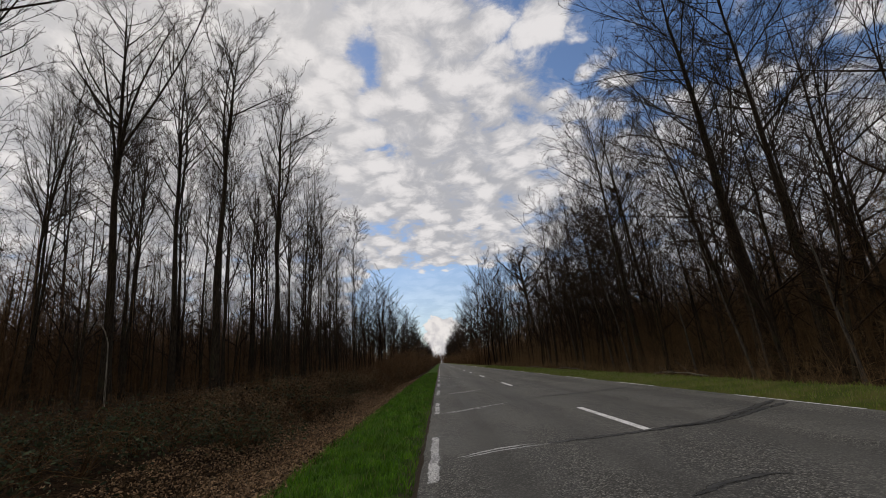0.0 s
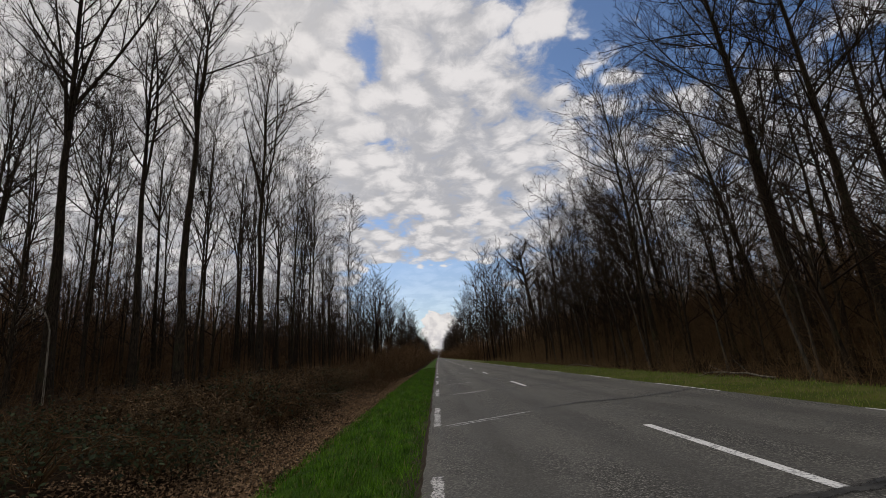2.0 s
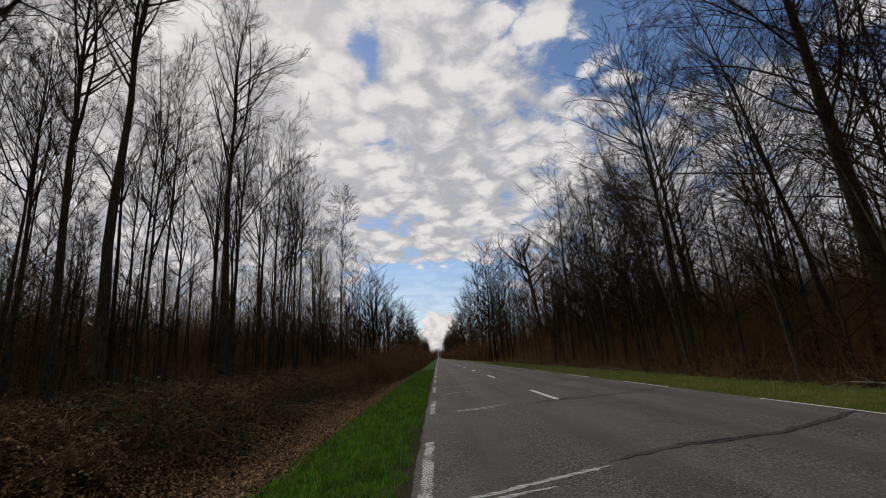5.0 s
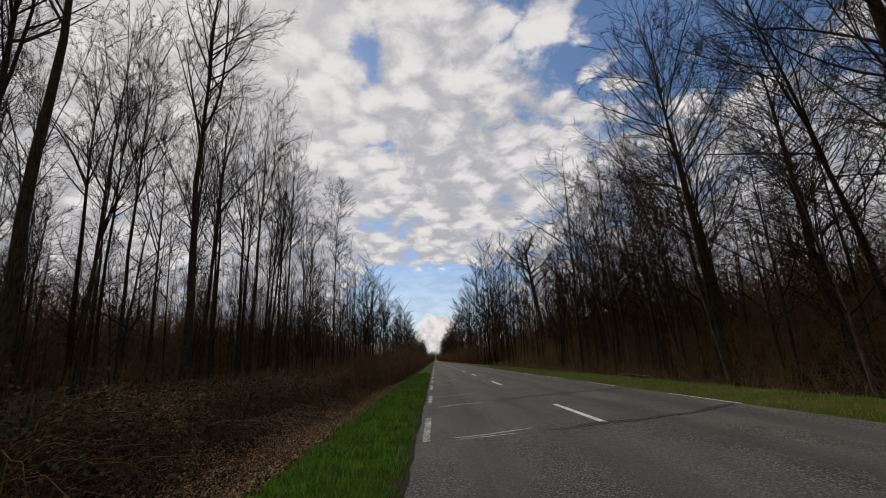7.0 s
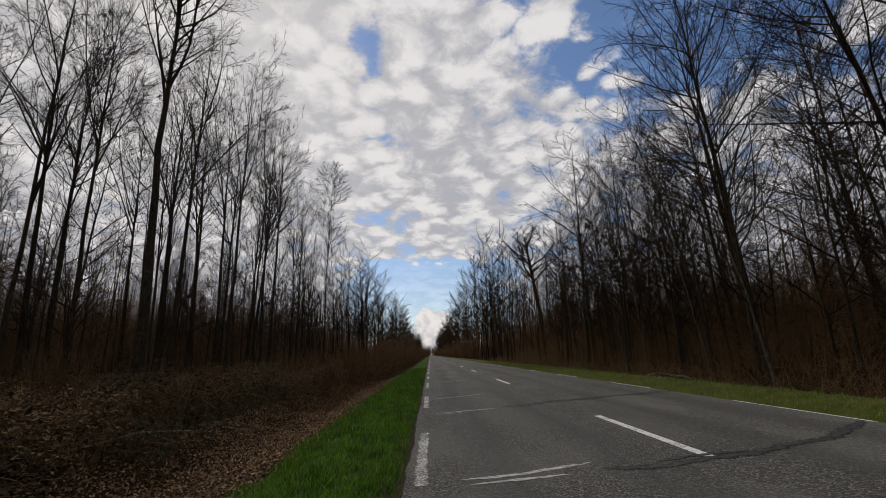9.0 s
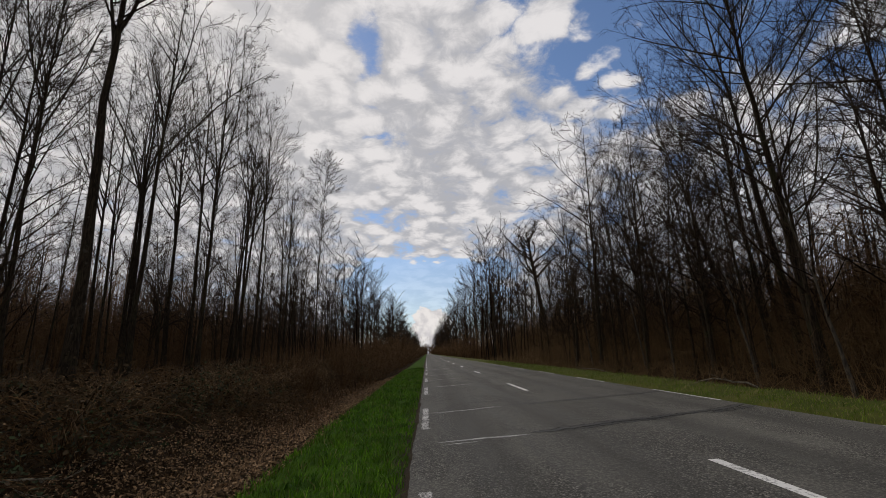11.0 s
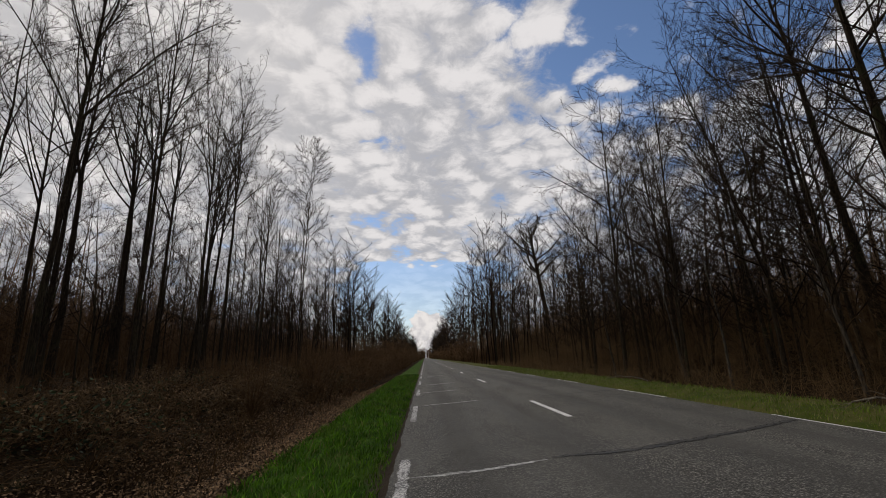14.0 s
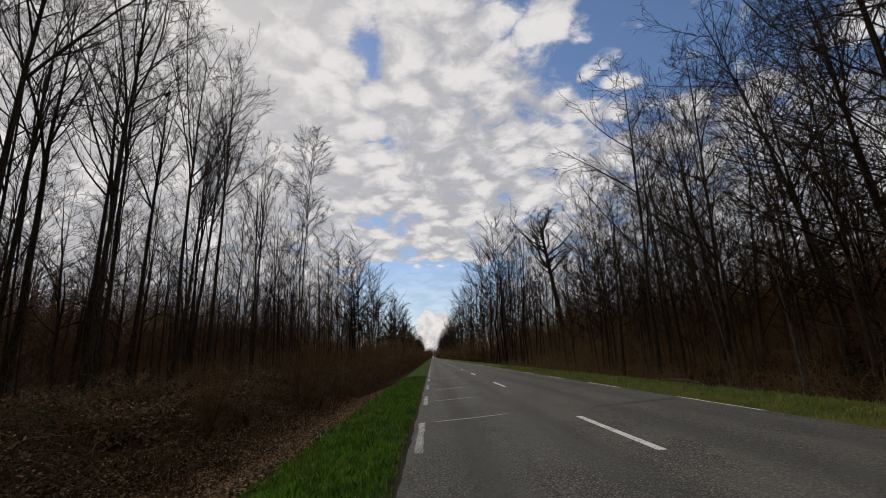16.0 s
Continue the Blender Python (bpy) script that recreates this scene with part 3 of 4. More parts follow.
spreading_tree(27.5, 20.5, 28.0, 0.24, 924, -0.02, 0.03, (8, 6, 4), 42)
spreading_tree(16.4, 29.5, 24.5, 0.24, 931, -0.05, -0.01, (7, 6, 4), 44)
spreading_tree(21.5, 24.5, 25.0, 0.20, 938, -0.10, -0.08, (8, 6, 4), 42)
spreading_tree(21.2, 36.0, 27.0, 0.27, 945, -0.085, 0.0, (7, 6, 3))
spreading_tree(21.9, 39.0, 26.0, 0.20, 952, -0.04)
spreading_tree(22.8, 43.5, 24.0, 0.21, 959, -0.13, -0.10, (7, 6, 3))
spreading_tree(25.2, 42.0, 26.0, 0.22, 966, -0.07)
spreading_tree(16.9, 45.5, 19.0, 0.14, 973, -0.08)
spreading_tree(17.5, 51.0, 21.0, 0.15, 256, -0.05)
spreading_tree(26.2, 59.0, 26.0, 0.25, 263, -0.06)
spreading_tree(20.2, 57.0, 22.0, 0.17, 270, -0.03)
spreading_tree(28.0, 64.0, 27.0, 0.30, 277, -0.09)
spreading_tree(23.2, 72.0, 25.0, 0.26, 284, -0.015)
spreading_tree(19.0, 66.0, 21.5, 0.15, 291, -0.05)
spreading_tree(17.2, 38.0, 18.0, 0.13, 298, -0.10)
spreading_tree(29.5, 27.0, 29.0, 0.22, 305, -0.02)
spreading_tree(24.5, 31.0, 26.0, 0.18, 312, -0.06, 0.0, (8, 6, 4), 42)
spreading_tree(30.5, 38.0, 27.0, 0.20, 319, -0.03)
spreading_tree(25.5, 50.0, 24.0, 0.18, 326, -0.05)
spreading_tree(18.6, 24.0, 17.0, 0.12, 333, -0.06, limbs=30)
spreading_tree(17.4, 33.5, 16.0, 0.11, 340, -0.05, limbs=30)
old_oak(22.6, 94.0, 25.0, 0.46, 733, -0.13)

# the rest of the wood: a few grown trees, turned and scaled
rng = np.random.default_rng(11)


def pattern_trees(grown, places, more=False):
    for i, (x, y, s) in enumerate(places):
        m = Matrix.Translation((x, y, ground_z(x, y))) @ Euler((rng.normal(0, 0.02), rng.normal(0, 0.02), rng.uniform(0, 6.28))).to_matrix().to_4x4() @ Matrix.Diagonal((s, s, s * rng.uniform(0.9, 1.12), 1.0))
        if i < len(grown) and not more:
            grown[i].matrix_basis = m
        else:
            copy_thing(grown[i % len(grown)], m)


def scattered(n, x0, x1, y0, y1, gap, near_x):
    """Places over a stretch of wood, none too close together, thicker at its edge."""
    kept = []
    for _ in range(n * 30):
        u = rng.uniform() ** 1.5
        x, y = near_x(u), rng.uniform(y0, y1)
        if all((x - a) ** 2 + (y - b) ** 2 > gap * gap for a, b in kept):
            kept.append((x, y))
            if len(kept) == n:
                break
    return kept


def pole(k, height, r0, fork, brown):
    """A thinner tree of the wood behind."""
    return tree(0, 0, height, r0, 300 + k, (rng.normal(0, 0.02), rng.normal(0, 0.02)), (0.0, 0.0), fork=fork, limbs=14, spread=0.92 if brown else 0.70, limb_length=0.42 if brown else 0.36,
                detail=(6, 5, 3), floor=0.0115, up=0.05, wobble=0.10, wood=BARK_BROWN if brown else BARK_GREY, twig=TWIG_BROWN if brown else TWIG,
                label="bare thin-stemmed woodland tree", group="thin woodland trees", split=False)


def low_tree(k):
    """An understorey tree, branched from low down."""
    return tree(0, 0, 11.0 + 0.8 * k, 0.07 + 0.008 * k, 700 + k, (rng.normal(0, 0.05), rng.normal(0, 0.05)), (0.0, 0.0), fork=0.16, limbs=18, spread=0.78, limb_length=0.42,
                detail=(6, 4, 2), floor=0.010, up=0.06, wobble=0.10, wood=BARK_BROWN, twig=TWIG_BROWN, label="low bushy understorey tree, bare and branched to the ground", group="understorey trees", split=False)


def clear_of_oak(x, y):
    """The old oak stands free of the trees round it."""
    return not (40 < y < 88 and abs(x - 0.236 * (y - 6)) < 2.4)


left_kinds = [pole(k, 20 + k, 0.085 + 0.009 * k, 0.34, False) for k in range(6)]
right_kinds = [pole(10 + k, 15 + k, 0.095 + 0.01 * k, 0.24, True) for k in range(5)]
pattern_trees(left_kinds, [(x, y, rng.uniform(0.62, 0.95)) for x, y in scattered(92, -60, -13, 20, 118, 2.4, lambda u: -14.0 - 34 * u)])
pattern_trees(right_kinds, [(x, y, rng.uniform(0.75, 1.15)) for x, y in scattered(56, 13, 45, 13, 100, 2.6, lambda u: 14.5 + 24 * u) if clear_of_oak(x, y)])
low_kinds = [low_tree(k) for k in range(4)]
pattern_trees(right_kinds, [(x, y, s) for x, y, s in zip(12.8 + 9 * rng.uniform(size=30) ** 1.5, np.linspace(40, 112, 30), rng.uniform(0.9, 1.3, 30)) if clear_of_oak(x, y)], True)
pattern_trees(right_kinds, [(x, y, rng.uniform(1.15, 1.5)) for x, y in [(16.0, 4.0), (19.5, 6.5), (22.0, 9.5), (25.0, 13.0), (24.0, 17.0)]], True)
pattern_trees(left_kinds, [(x, y, rng.uniform(0.8, 1.1)) for x, y in [(-17.5, 6.0), (-21.5, 9.5), (-26.0, 15.0), (-29.0, 19.0), (-24.0, 19.5), (-33.0, 22.0), (-27.5, 24.0), (-36.0, 27.0), (-32.5, 33.0), (-28.0, 31.0), (-38.0, 34.0), (-25.0, 29.5), (-34.5, 40.0), (-30.0, 37.5), (-41.0, 43.0)]], True)
pattern_trees(low_kinds, [(x, y, rng.uniform(0.75, 1.25)) for x, y in scattered(56, 11, 30, 4, 75, 2.1, lambda u: 15.5 + 14 * u)])
pattern_trees(low_kinds, [(x, y, rng.uniform(0.6, 1.1)) for x, y in scattered(60, -40, -13, 12, 95, 2.2, lambda u: -15.5 - 24 * u)], True)
pattern_trees(left_kinds, [(x, y, rng.uniform(0.6, 0.9)) for x, y in scattered(14, -30, -12, 24, 80, 3.2, lambda u: -13.5 - 16 * u)], True)
pattern_trees(low_kinds, [(x, y, rng.uniform(0.7, 1.1)) for x, y in scattered(6, -34, -14, 22, 70, 3.2, lambda u: -16.5 - 16 * u)], True)


def far_wood(name, side, y0, y1, n, seed, mat):
    """Trees too far off to count, as one mass of stems and boughs."""
    r = np.random.default_rng(seed)
    y = y0 + (y1 - y0) * r.uniform(size=n) ** 1.6
    x = (-11.5 - 40 * r.uniform(size=n) ** 1.7) if side < 0 else (10.8 + 40 * r.uniform(size=n) ** 1.7)
    h = r.uniform(16, 24, n) if side < 0 else r.uniform(19, 27, n)
    w = 0.012 + 0.00020 * y
    z = np.array([ground_z(a, b) for a, b in zip(x, y)])
    s = np.linspace(0, 1, 5)
    P = np.stack([x[:, None] + r.normal(0, 0.25, (n, 5)), y[:, None] + r.normal(0, 0.25, (n, 5)), z[:, None] + h[:, None] * s], -1)
    R = (0.08 + w)[:, None] * (1.1 - s)
    P1, R1 = grow(r, P, R, 12, (0.25, 1.0), 0.8, 0.40, 4, 0.07, 0.1, 0.012, 0.02)
    P2, R2 = grow(r, P1, R1, 8, (0.15, 1.0), 0.6, 0.42, 2, 0.05, 0.1, 0.010, 0.015)
    R1 = np.maximum(R1, np.repeat(w, 12)[:, None] * 1.2)
    R2 = np.maximum(R2, np.repeat(w, 96)[:, None])
    me = grid_mesh(name, *joined([tubes(P, R, 4), tubes(P1, R1, 3), tubes(P2, R2, 3)]), mat)
    tagged(new(name, me), "distant bare wood along the road", "wood", kind="stuff")


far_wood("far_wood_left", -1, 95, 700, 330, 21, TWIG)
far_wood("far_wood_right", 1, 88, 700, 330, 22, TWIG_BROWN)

# a wood across the far end of the road
r = np.random.default_rng(23)
n = 420
x, y, h = r.uniform(-90, 90, n), r.uniform(980, 1100, n), r.uniform(15, 24, n)
s = np.linspace(0, 1, 4)
P = np.stack([x[:, None] + 0 * s, y[:, None] + 0 * s, np.array([ground_z(a, b) for a, b in zip(x, y)])[:, None] + h[:, None] * s], -1)
P1, R1 = grow(r, P, np.full((n, 4), 0.35), 10, (0.05, 1.0), 0.8, 0.4, 3, 0.05, 0.1, 0.03, 0.25)
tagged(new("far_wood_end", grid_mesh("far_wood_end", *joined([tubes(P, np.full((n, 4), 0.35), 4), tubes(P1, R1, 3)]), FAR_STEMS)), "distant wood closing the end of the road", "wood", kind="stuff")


# ---- undergrowth ----
def thicket(name, seed, n, xf, yf, hf, rad, label, mat, twigs=3):
    """Saplings and brushwood: thin upright stems with side twigs."""
    r = np.random.default_rng(seed)
    y = yf(r, n)
    x = xf(r, n)
    h = hf(r, n, x, y)
    z = np.array([ground_z(a, b) for a, b in zip(x, y)])
    s = np.linspace(0, 1, 4)
    lean = r.normal(0, 0.46, (n, 2))
    P = np.stack([x[:, None] + lean[:, :1] * h[:, None] * s ** 1.4, y[:, None] + lean[:, 1:] * h[:, None] * s ** 1.4, z[:, None] - 0.1 + h[:, None] * s], -1)
    P[:, 1:, :2] += r.normal(0, 0.05, (n, 3, 2)) * h[:, None, None] * 0.4
    dist = np.hypot(x - 1, y - 8)
    R0 = rad * r.uniform(0.6, 1.5, n) * (1 + dist / 45)
    R = R0[:, None] * (1.15 - s)
    P1, R1 = grow(r, P, R, 6, (0.10, 1.0), 1.15, 0.72, 2, 0.05, 0.22, 0.010, rad * 0.4)
    R1 = np.maximum(R1, np.repeat(R0, 6)[:, None] * 0.42)
    P2, R2 = grow(r, P1, R1, twigs, (0.1, 1.0), 0.95, 0.62, 2, 0.03, 0.1, 0.010, rad * 0.35)
    R2 = np.maximum(R2, np.repeat(R0, 6 * twigs)[:, None] * 0.34)
    me = grid_mesh(name, *joined([tubes(P, R, 3), tubes(P1, R1, 3), tubes(P2, R2, 3)]), mat)
    return tagged(new(name, me), label, "undergrowth", kind="stuff")


thicket("undergrowth_left", 31, 2600, lambda r, n: -8.0 - 34 * r.uniform(size=n) ** 1.3, lambda r, n: -4 + 110 * r.uniform(size=n) ** 1.15,
        lambda r, n, x, y: r.uniform(0.6, 1.0, n) * np.interp(-x, [7, 14, 20, 28, 45], [0.5, 1.1, 2.4, 6.5, 10.0]), 0.0085, "brown leafless saplings and brushwood under the trees", BRUSH)
thicket("roadside_scrub_left", 33, 1000, lambda r, n: -3.7 - 6 * r.uniform(size=n) ** 1.4, lambda r, n: 24 + 120 * r.uniform(size=n) ** 1.2,
        lambda r, n, x, y: r.uniform(0.5, 1.0, n) * np.interp(y, [24, 40, 90, 150], [0.8, 2.0, 3.4, 4.5]), 0.010, "reddish brown scrub at the edge of the wood", BRUSH)
thicket("low_brush_left", 37, 800, lambda r, n: -5.6 - 8 * r.uniform(size=n) ** 1.1, lambda r, n: 5 + 45 * r.uniform(size=n) ** 1.25,
        lambda r, n, x, y: r.uniform(0.25, 0.95, n), 0.006, "low tangle of dead stems over the ditch", BRUSH, 3)
# takes the lightened brushwood colour, standing in for light on this side
thicket("undergrowth_right", 32, 4600, lambda r, n: 10.4 + 26 * r.uniform(size=n) ** 1.3, lambda r, n: -2 + 125 * r.uniform(size=n) ** 1.1,
        lambda r, n, x, y: r.uniform(0.5, 1.0, n) * np.interp(x, [10.0, 13.5, 17, 21, 40], [0.6, 1.4, 4.2, 9.0, 10.5]), 0.0065, "dense brown leafless brushwood along the verge", LIT_BRUSH, 4)
for side, sx in (("left", -1), ("right", 1)):
    thicket("far_scrub_" + side, 35 + sx, 1500, (lambda r, n: -4.6 - 26 * r.uniform(size=n) ** 1.2) if sx < 0 else (lambda r, n: 9.4 + 16 * r.uniform(size=n) ** 1.3), lambda r, n: 100 + 700 * r.uniform(size=n) ** 1.7,
            lambda r, n, x, y: r.uniform(3, 7, n), 0.02, "far brown brushwood along the road", BRUSH, 1)


# the depth of the wood on both sides, where stem stands behind stem
for name, seed, x0, x1 in (("deep_wood_left", 61, -27.0, -105.0), ("deep_wood_right", 62, 24.0, 95.0)):
    r = np.random.default_rng(seed)
    n = 3000 if x0 < 0 else 2800
    u = r.uniform(size=n) ** 1.5
    x, y = x0 + (x1 - x0) * u, r.uniform(0, 190, n)
    h = np.where(r.uniform(size=n) < 0.07, r.uniform(13, 18, n), r.uniform(6.0, 11.5, n))
    s = np.linspace(0, 1, 4)
    z = np.array([ground_z(a, b) for a, b in zip(x, y)])
    lean = r.normal(0, 0.06, (n, 2)) * h[:, None]
    P = np.stack([x[:, None] + lean[:, :1] * s, y[:, None] + lean[:, 1:] * s, z[:, None] + h[:, None] * s], -1)
    R = (0.045 + 0.09 * u + 0.004 * h)[:, None] * (1.1 - s)
    P1, R1 = grow(r, P, R, 12, (0.06, 1.0), 0.95, 0.42, 2, 0.05, 0.1, 0.008, 0.03)
    P2, R2 = grow(r, P1, R1, 3, (0.2, 1.0), 0.8, 0.5, 2, 0.0, 0.1, 0.008, 0.022)
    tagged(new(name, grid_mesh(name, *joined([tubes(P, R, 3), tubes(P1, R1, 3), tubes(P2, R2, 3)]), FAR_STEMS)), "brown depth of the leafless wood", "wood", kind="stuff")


def bramble(seed, size, leaf, label):
    """A low bush of arching canes with dead leaves."""
    r = np.random.default_rng(seed)
    base = new("bramble_bush")
    n = 24
    a = r.uniform(0, 6.283, n)
    reach, top = size * r.uniform(0.5, 1.3, n), size * r.uniform(0.25, 0.62, n)
    s = np.linspace(0, 1, 6)
    out = reach[:, None] * s
    P = np.stack([np.cos(a)[:, None] * out, np.sin(a)[:, None] * out, top[:, None] * 4 * s * (1 - s * 0.86) * 0.75 - 0.05], -1) + r.normal(0, 0.03, (n, 6, 3))
    R = np.tile(np.linspace(0.0065, 0.0035, 6), (n, 1))
    P1, R1 = grow(r, P, R, 5, (0.2, 1.0), 0.8, 0.35, 3, 0.0, 0.15, 0.008, 0.003)
    part("cane", grid_mesh("cane", *joined([tubes(P, R, 3), tubes(P1, R1, 3)]), BRUSH), base, "", "stuff")
    c = P1[:, 1:].reshape(-1, 3)
    c = np.concatenate([c, c]) + r.normal(0, 0.04, (2 * len(c), 3))
    part("foliage", grid_mesh("foliage", *leaf_cards(r, c, 0.027), leaf, False), base, "", "stuff")
    return tagged(base, label, "bush", "bramble bushes")


def leaf_cards(r, c, size):
    """Small curled leaves, each two quads folded along the rib."""
    n = len(c)
    d, t = unit(r.normal(size=(n, 3)) * (1, 1, 0.5)), r.normal(size=(n, 3))
    t = unit(t - d * (d * t).sum(1, keepdims=True))
    up = np.cross(d, t)
    l, w = size * r.uniform(0.6, 1.4, (n, 1)), size * r.uniform(0.35, 0.6, (n, 1))
    a, b = c - d * l, c + d * l + up * l * 0.3
    V = np.stack([a, b, c + t * w + up * w * 0.5 + d * l * 0.35, c + t * w + up * w * 0.5 - d * l * 0.35, c - t * w + up * w * 0.5 - d * l * 0.35, c - t * w + up * w * 0.5 + d * l * 0.35], 1)
    i = np.arange(n)[:, None] * 6
    Q = np.concatenate([i + np.array([[0, 1, 2, 3]]), i + np.array([[1, 0, 4, 5]])])
    return V.reshape(-1, 3), Q


bushes = [bramble(40 + k, 0.8 + 0.15 * k, BRAMBLE, "low bramble bush of arching brown canes with dead leaves") for k in range(4)]
bushes.append(bramble(45, 1.1, IVY, "low bramble bush still holding dull dark green leaves"))
spots = [(-5.0 - 5.0 * rng.uniform() ** 1.3, y, rng.uniform(0.7, 1.5)) for y in -5 + 54 * np.linspace(0, 1, 190) ** 1.3 + rng.normal(0, 0.6, 190)]
spots = [(x, y, s) for x, y, s in spots if noise.noise((x * 0.55, y * 0.33, 9.0)) < 0.15]
pattern_trees(bushes, [p for p in spots if p[1] >= 6.0])
pattern_trees(bushes[-1:], [(x, y, s * 0.8) for x, y, s in spots if y < 6.0], True)


def bracken(seed, size):
    """A collapsed clump of dead fern fronds with drooping side leaflets."""
    r = np.random.default_rng(seed)
    base = new("bracken_clump")
    n = 26
    a, reach, top = r.uniform(0, 6.283, n), size * r.uniform(0.6, 1.3, n), size * r.uniform(0.2, 0.75, n)
    s = np.linspace(0, 1, 7)
    P = np.stack([np.cos(a)[:, None] * reach[:, None] * s, np.sin(a)[:, None] * reach[:, None] * s, top[:, None] * 3.6 * s * (1 - s * 0.85) - 0.05], -1) + r.normal(0, 0.02, (n, 7, 3))
    R = np.tile(np.linspace(0.006, 0.0025, 7), (n, 1))
    part("stalk", grid_mesh("stalk", *tubes(P, R, 3), BRACKEN), base, "", "stuff")
    P1, R1 = grow(r, P, R, 14, (0.25, 1.0), 1.1, 0.24, 3, -0.16, 0.12, 0.008, 0.003)
    R1 = R1 * 1.0 + 0.004
    leaf = P1[:, 1:].reshape(-1, 3)
    part("frond", grid_mesh("frond", *joined([tubes(P1, R1, 3)]), BRACKEN), base, "", "stuff")
    part("leaflet", grid_mesh("leaflet", *leaf_cards(r, np.concatenate([leaf, leaf]) + r.normal(0, 0.03, (2 * len(leaf), 3)), 0.027), BRACKEN, False), base, "", "stuff")
    return tagged(base, "collapsed clump of dead pale brown bracken", "fern", "dead bracken clumps")


def shrub(seed, height):
    """A dense bare shrub: many thin stems fanning from one foot."""
    r = np.random.default_rng(seed)
    base = new("shrub")
    n = 44
    a, out = r.uniform(0, 6.283, n), height * r.uniform(0.05, 0.62, n)
    h = height * r.uniform(0.6, 1.0, n)
    s = np.linspace(0, 1, 6)
    P = np.stack([np.cos(a)[:, None] * out[:, None] * s ** 0.9, np.sin(a)[:, None] * out[:, None] * s ** 0.9, h[:, None] * s - 0.1], -1) + r.normal(0, 0.035, (n, 6, 3)) * s[None, :, None]
    R = np.tile(np.linspace(0.012, 0.004, 6), (n, 1))
    part("stem", grid_mesh("stem", *tubes(P, R, 4), BRUSH), base, "", "stuff")
    P1, R1 = grow(r, P, R, 9, (0.15, 1.0), 0.6, 0.34, 4, 0.04, 0.12, 0.008, 0.005)
    P2, R2 = grow(r, P1, R1, 5, (0.15, 1.0), 0.6, 0.5, 2, 0.03, 0.1, 0.008, 0.004)
    part("twig_spray", grid_mesh("twig_spray", *joined([tubes(P1, R1, 3), tubes(P2, R2, 3)]), BRUSH), base, "fine reddish brown twigs", "stuff")
    return tagged(base, "rounded leafless shrub of reddish brown twigs beside the ditch", "shrub", "bare shrubs")


ferns = [bracken(140 + k, 0.7 + 0.12 * k) for k in range(4)]
fern_spots = [(-5.6 - 6.0 * rng.uniform() ** 1.1, y) for y in -5 + 66 * np.linspace(0, 1, 260) ** 1.25 + rng.normal(0, 0.5, 260)]
pattern_trees(ferns, [(x, y, rng.uniform(0.7, 1.35)) for x, y in fern_spots if y > 7.0 and noise.noise((x * 0.55, y * 0.33, 9.0)) > 0.12])
shrubs = [shrub(160 + k, 1.7 + 0.25 * k) for k in range(3)]
pattern_trees(shrubs, [(-5.2, 31.0, 1.0), (-6.3, 34.5, 0.85), (-4.9, 37.5, 1.1), (-6.0, 40.5, 1.15), (-4.8, 44.0, 1.1), (-6.6, 46.5, 1.2), (-5.0, 50.0, 1.2), (-6.8, 53.0, 1.3), (-5.2, 57.0, 1.25), (-6.4, 61.0, 1.35), (-5.4, 66.0, 1.35), (-6.8, 71.0, 1.4), (-5.6, 76.0, 1.4), (-9.0, 27.0, 0.8), (-10.5, 21.0, 0.75), (-9.5, 38.5, 1.0)])

r = np.random.default_rng(60)
n = 95000
ly = -6 + 52 * r.uniform(size=n) ** 1.4
lx = -2.0 - np.where(r.uniform(size=n) < 0.90, 3.6 * r.uniform(size=n) ** 0.95, 8.0 * r.uniform(size=n))
lz = np.array([ground_z(a, b) for a, b in zip(lx, ly)]) + 0.02 + 0.05 * r.uniform(size=n)
tagged(new("fallen_leaves", grid_mesh("fallen_leaves", *leaf_cards(r, np.stack([lx, ly, lz], 1), 0.027), LEAF, False)), "brown fallen leaves on the ditch bank", "leaves", kind="stuff")


def blades(name, seed, n, xf, y0, y1, zf, height, width, mat, label):
    r = np.random.default_rng(seed)
    y = y0 + (y1 - y0) * r.uniform(size=n) ** 1.5
    x = xf(r, n)
    z = np.array([zf(a, b) for a, b in zip(x, y)])
    tuft = np.array([noise.noise((a * 3.0, b * 3.0, 7.0)) for a, b in zip(x, y)])
    h = height * r.uniform(0.45, 1.25, n) * np.clip(1 + 1.1 * tuft, 0.35, 2.0)
    grow_wide = 1 + (y - y0) / 25
    a = r.uniform(0, 6.283, n)
    s = np.stack([np.cos(a), np.sin(a), 0 * a], 1) * (width * grow_wide)[:, None]
    bend = np.stack([r.normal(0, 0.5, n) + 0.1, r.normal(0, 0.5, n), 0 * a], 1) * h[:, None]
    b = np.stack([x, y, z - 0.01], 1)
    mid = b + bend * 0.35 + np.stack([0 * h, 0 * h, h * 0.6], 1)
    tip = b + bend + np.stack([0 * h, 0 * h, h], 1)
    V = np.stack([b - s, b + s, mid + s * 0.7, mid - s * 0.7, tip], 1)
    i = np.arange(n)[:, None] * 5
    Q = [i + np.array([[0, 1, 2, 3]]), i + np.array([[3, 2, 4]])]
    return tagged(new(name, grid_mesh(name, V.reshape(-1, 3), Q, mat, False)), label, "grass", kind="stuff")


blades("grass_left", 70, 64000, lambda r, n: -2.35 + 2.0 * r.uniform(size=n) ** 0.9, -7, 55, turf_z, 0.095, 0.0036, BLADE, "thick bright green grass along the road edge")
blades("grass_right", 71, 28000, lambda r, n: 7.0 + 2.0 * r.uniform(size=n), -4, 70, verge_z, 0.075, 0.0036, VERGE_BLADE, "short dull green and straw grass")

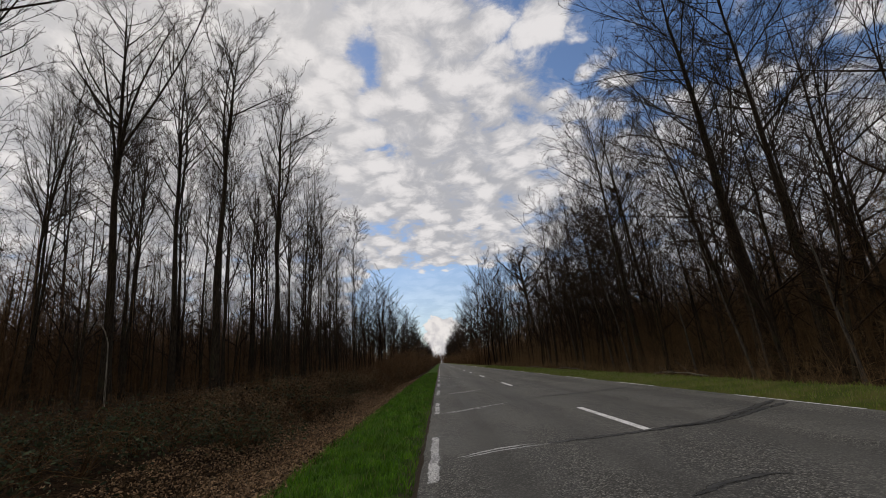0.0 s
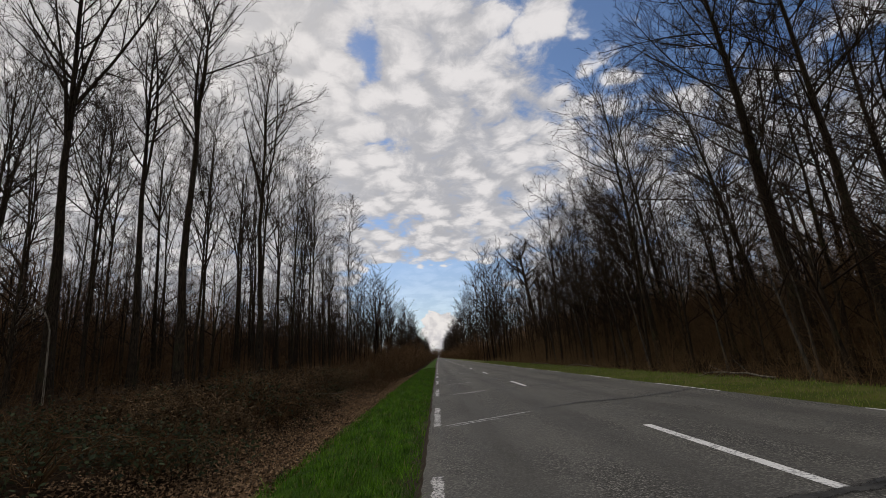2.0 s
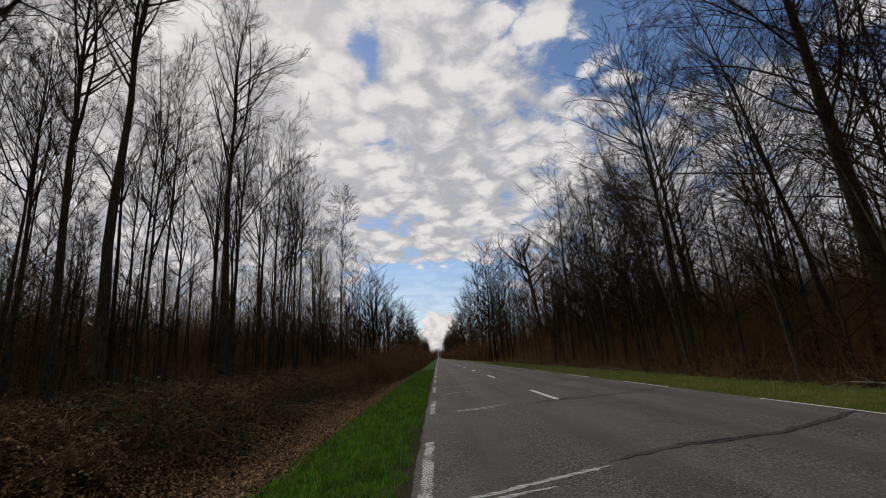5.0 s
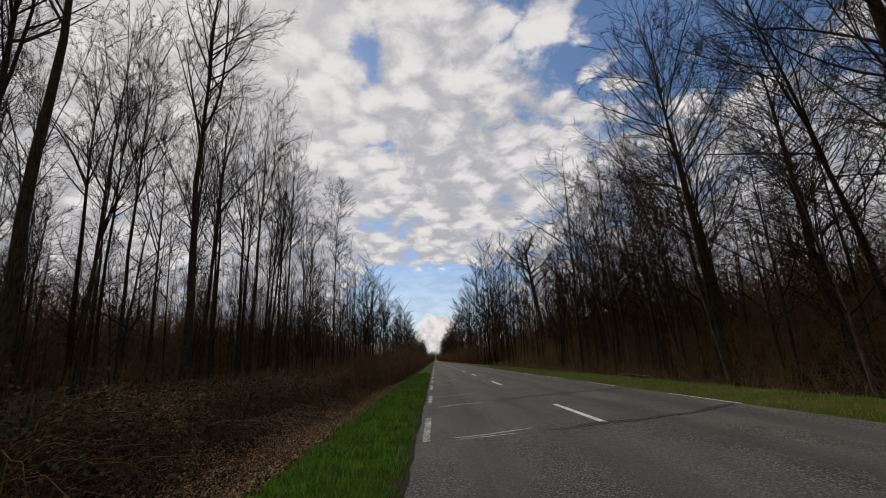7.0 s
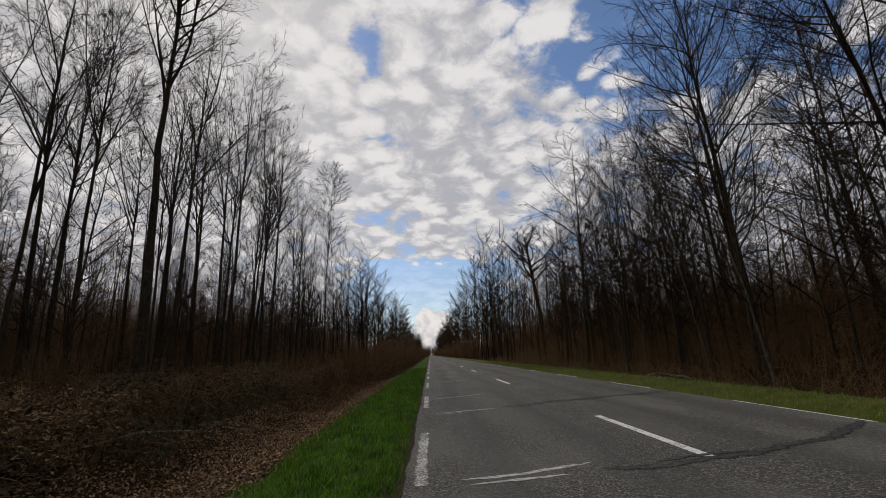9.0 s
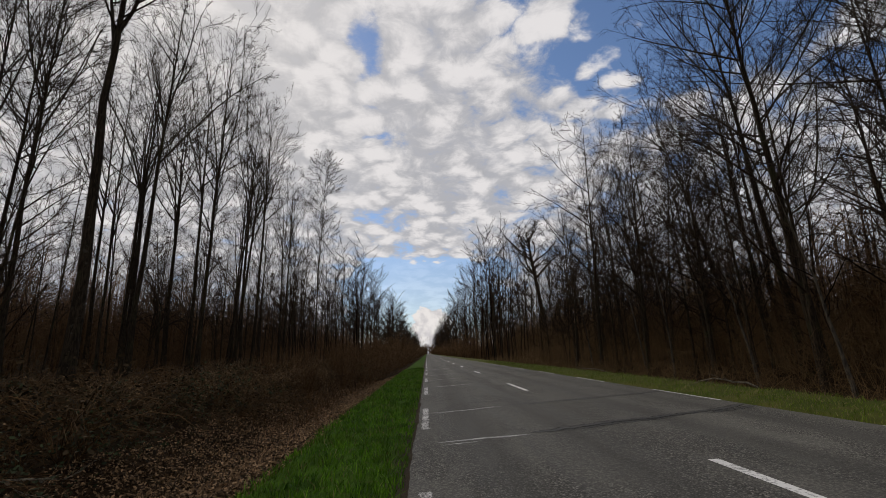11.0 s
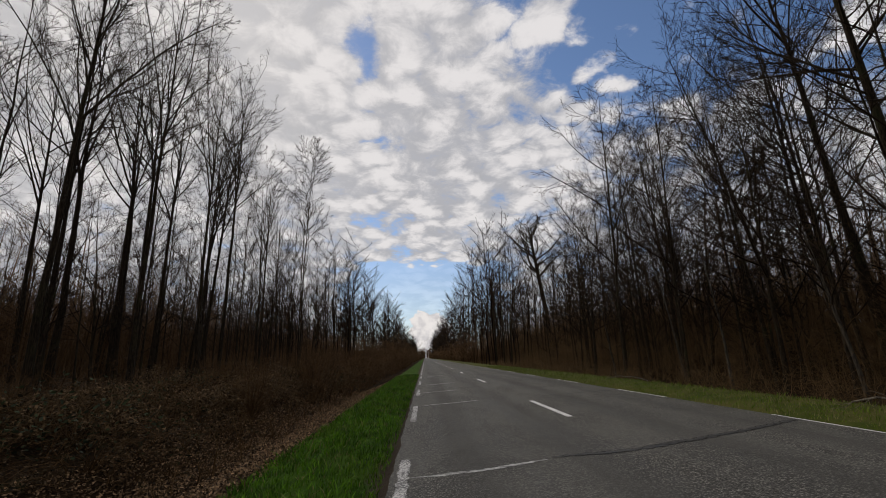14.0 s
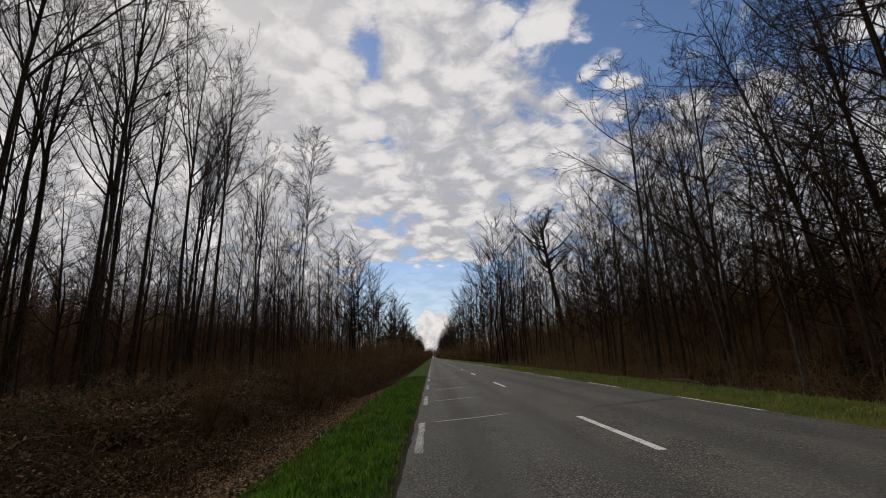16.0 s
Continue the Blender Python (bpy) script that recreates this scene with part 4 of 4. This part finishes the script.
# a sapling bent over beside a trunk, its pale top hanging
r = np.random.default_rng(77)
sapling = new("bent_sapling")
sapling.location = (-15.9, 15.0, ground_z(-15.9, 15.0))
s = np.linspace(0, 1, 11)
P = np.stack([-0.35 * s - 2.6 * np.clip(s - 0.42, 0, 1) ** 1.15, 0 * s, 4.3 * np.sin(np.clip(s * 1.9, 0, 1.571)) - 5.0 * np.clip(s - 0.62, 0, 1) ** 1.4], -1)[None]
R = np.linspace(0.045, 0.014, 11)[None]
part("stem", grid_mesh("stem", *tubes(P, R, 6), DEAD_WOOD), sapling)
P1, R1 = grow(r, P, R, 16, (0.5, 1.0), 0.7, 0.24, 5, -0.10, 0.12, 0.010, 0.007)
P2, R2 = grow(r, P1, R1, 4, (0.2, 1.0), 0.6, 0.5, 2, -0.05, 0.1, 0.01, 0.006)
part("twig_spray", grid_mesh("twig_spray", *joined([tubes(P1, R1, 4), tubes(P2, R2, 3)]), DEAD_WOOD), sapling, "hanging pale twigs", "stuff")
tagged(sapling, "young tree bent over with its pale top hanging down", "tree")

# slender stems and a broken bough at the foot of the wood
for i, (x, y, h, lx) in enumerate([(14.5, 8.5, 9, -0.03), (17.0, 16.5, 9, 0.02), (14.2, 13.5, 8, -0.10), (15.5, 20.5, 9, -0.04), (13.6, 25.5, 8, -0.08), (14.6, 31.0, 9, -0.06), (13.8, 36.5, 8, 0.02), (15.0, 42.0, 9, -0.08), (13.5, 48.0, 8, -0.04)]):
    tree(x, y, h, 0.075, 800 + i, (lx, 0.02), (-0.08, 0.0), fork=0.3, limbs=12, spread=0.8, limb_length=0.4, detail=(5, 4, 2), floor=0.008, up=0.05, wobble=0.1, wood=PALE_BARK, twig=TWIG_BROWN,
         label="slender pale-stemmed young tree leaning to the road", group="young trees at the verge", split=False)
for i, (x, y, a, l) in enumerate([(9.6, 9.3, 2.4, 1.9), (9.7, 24.5, 2.9, 1.8), (-6.3, 16.0, 0.6, 2.2), (-6.6, 31.0, 2.2, 2.2), (9.8, 36.0, 2.9, 1.8)]):
    r = np.random.default_rng(900 + i)
    bough = new("fallen_branch")
    bough.location = (x, y, ground_z(x, y) + 0.12)
    s = np.linspace(0, 1, 7)
    P = np.stack([math.cos(a) * l * s, math.sin(a) * l * s, 0.55 * s * (1.2 - s)], -1)[None] + r.normal(0, 0.03, (1, 7, 3))
    R = np.linspace(0.035, 0.012, 7)[None]
    part("stem", grid_mesh("stem", *tubes(P, R, 6), DEAD_WOOD), bough)
    P1, R1 = grow(r, P, R, 7, (0.25, 1.0), 0.7, 0.4, 5, 0.02, 0.12, 0.012, 0.006)
    P2, R2 = grow(r, P1, R1, 4, (0.2, 1.0), 0.6, 0.5, 2, 0.0, 0.1, 0.01, 0.005)
    part("twig_spray", grid_mesh("twig_spray", *joined([tubes(P1, R1, 4), tubes(P2, R2, 3)]), DEAD_WOOD), bough)
    tagged(bough, "pale fallen branch with broken twigs on the ground", "branch", "fallen branches")

# ---- cracks across the road: pale and scraped in one lane, sealed with tar in the other ----
for i, (path, w) in enumerate([
    ([(0.2, -0.29), (0.8, 0.0), (1.4, 0.05)], 0.05), ([(0.3, -0.36), (0.8, -0.15), (1.6, -0.1)], 0.045), ([(-0.03, 5.6), (0.75, 5.9), (1.3, 6.1), (1.95, 6.35)], 0.06), ([(0.05, 5.42), (0.7, 5.68), (1.2, 5.82)], 0.05),
    ([(0.3, 12.95), (0.95, 12.95), (1.85, 13.2)], 0.055), ([(0.4, 12.72), (0.95, 12.78), (1.5, 12.78)], 0.05), ([(0.06, 18.68), (0.8, 18.74), (1.6, 18.75)], 0.06), ([(0.12, 18.44), (0.75, 18.52)], 0.05),
    ([(-0.05, 22.3), (0.8, 22.35), (1.75, 22.6)], 0.055), ([(0.04, 30.5), (1.0, 30.6), (1.9, 30.8)], 0.07), ([(0.0, 35.45), (1.55, 35.65)], 0.08), ([(0.1, 40.6), (1.8, 40.8)], 0.09), ([(0.2, 50.6), (2.0, 51.2)], 0.1),
]):
    tagged(new("scraped_crack", ribbon("scraped_crack", path, w * 2.5, SCRATCH, 0.005, 0.1, 400 + i, 0.4)), "pale scraped crack across the asphalt lane", "road crack", "cracks across the road")
for i, (path, w) in enumerate([
    ([(1.5, -0.05), (2.3, -0.12), (3.12, -0.07), (4.17, 0.28), (5.0, 0.85), (5.75, 1.45), (6.8, 2.3)], 0.09), ([(3.4, 0.05), (4.2, 0.2), (4.8, 0.5), (5.7, 1.2), (6.8, 1.9)], 0.08),
    ([(2.0, 6.5), (2.66, 6.79), (3.35, 6.9), (4.47, 7.2), (5.6, 7.8), (6.85, 8.6)], 0.075), ([(2.9, 6.95), (3.5, 7.0), (4.2, 7.15)], 0.05),
    ([(1.85, 12.9), (2.45, 12.76), (3.14, 12.92), (3.7, 13.05), (4.29, 13.4), (5.3, 13.8), (6.9, 15.0)], 0.095), ([(2.5, 12.98), (3.2, 13.1), (3.75, 13.2)], 0.06),
    ([(1.6, 18.85), (2.1, 18.95), (2.7, 19.14), (3.7, 19.46), (4.8, 19.97), (5.7, 20.4), (6.9, 21.2)], 0.11), ([(2.2, 18.83), (2.6, 18.92), (3.4, 19.2), (4.4, 19.6)], 0.08), ([(5.3, 20.0), (6.2, 20.45), (7.0, 20.95)], 0.07),
    ([(1.8, 22.7), (3.0, 22.68), (4.0, 23.15), (5.3, 23.8), (6.9, 24.7)], 0.08), ([(3.9, 30.9), (5.1, 31.5), (6.4, 32.1), (6.9, 32.4)], 0.08),
    ([(2.1, -3.0), (2.57, -2.8), (2.9, -2.7), (3.2, -2.75)], 0.07), ([(3.8, 36.6), (6.8, 38.0)], 0.08),
]):
    tagged(new("tar_seal", ribbon("tar_seal", path, w * 2.3, TAR, 0.006, 0.15, 500 + i, 0.4)), "dark wandering tar seal across the asphalt", "road crack", "tar seals across the road")
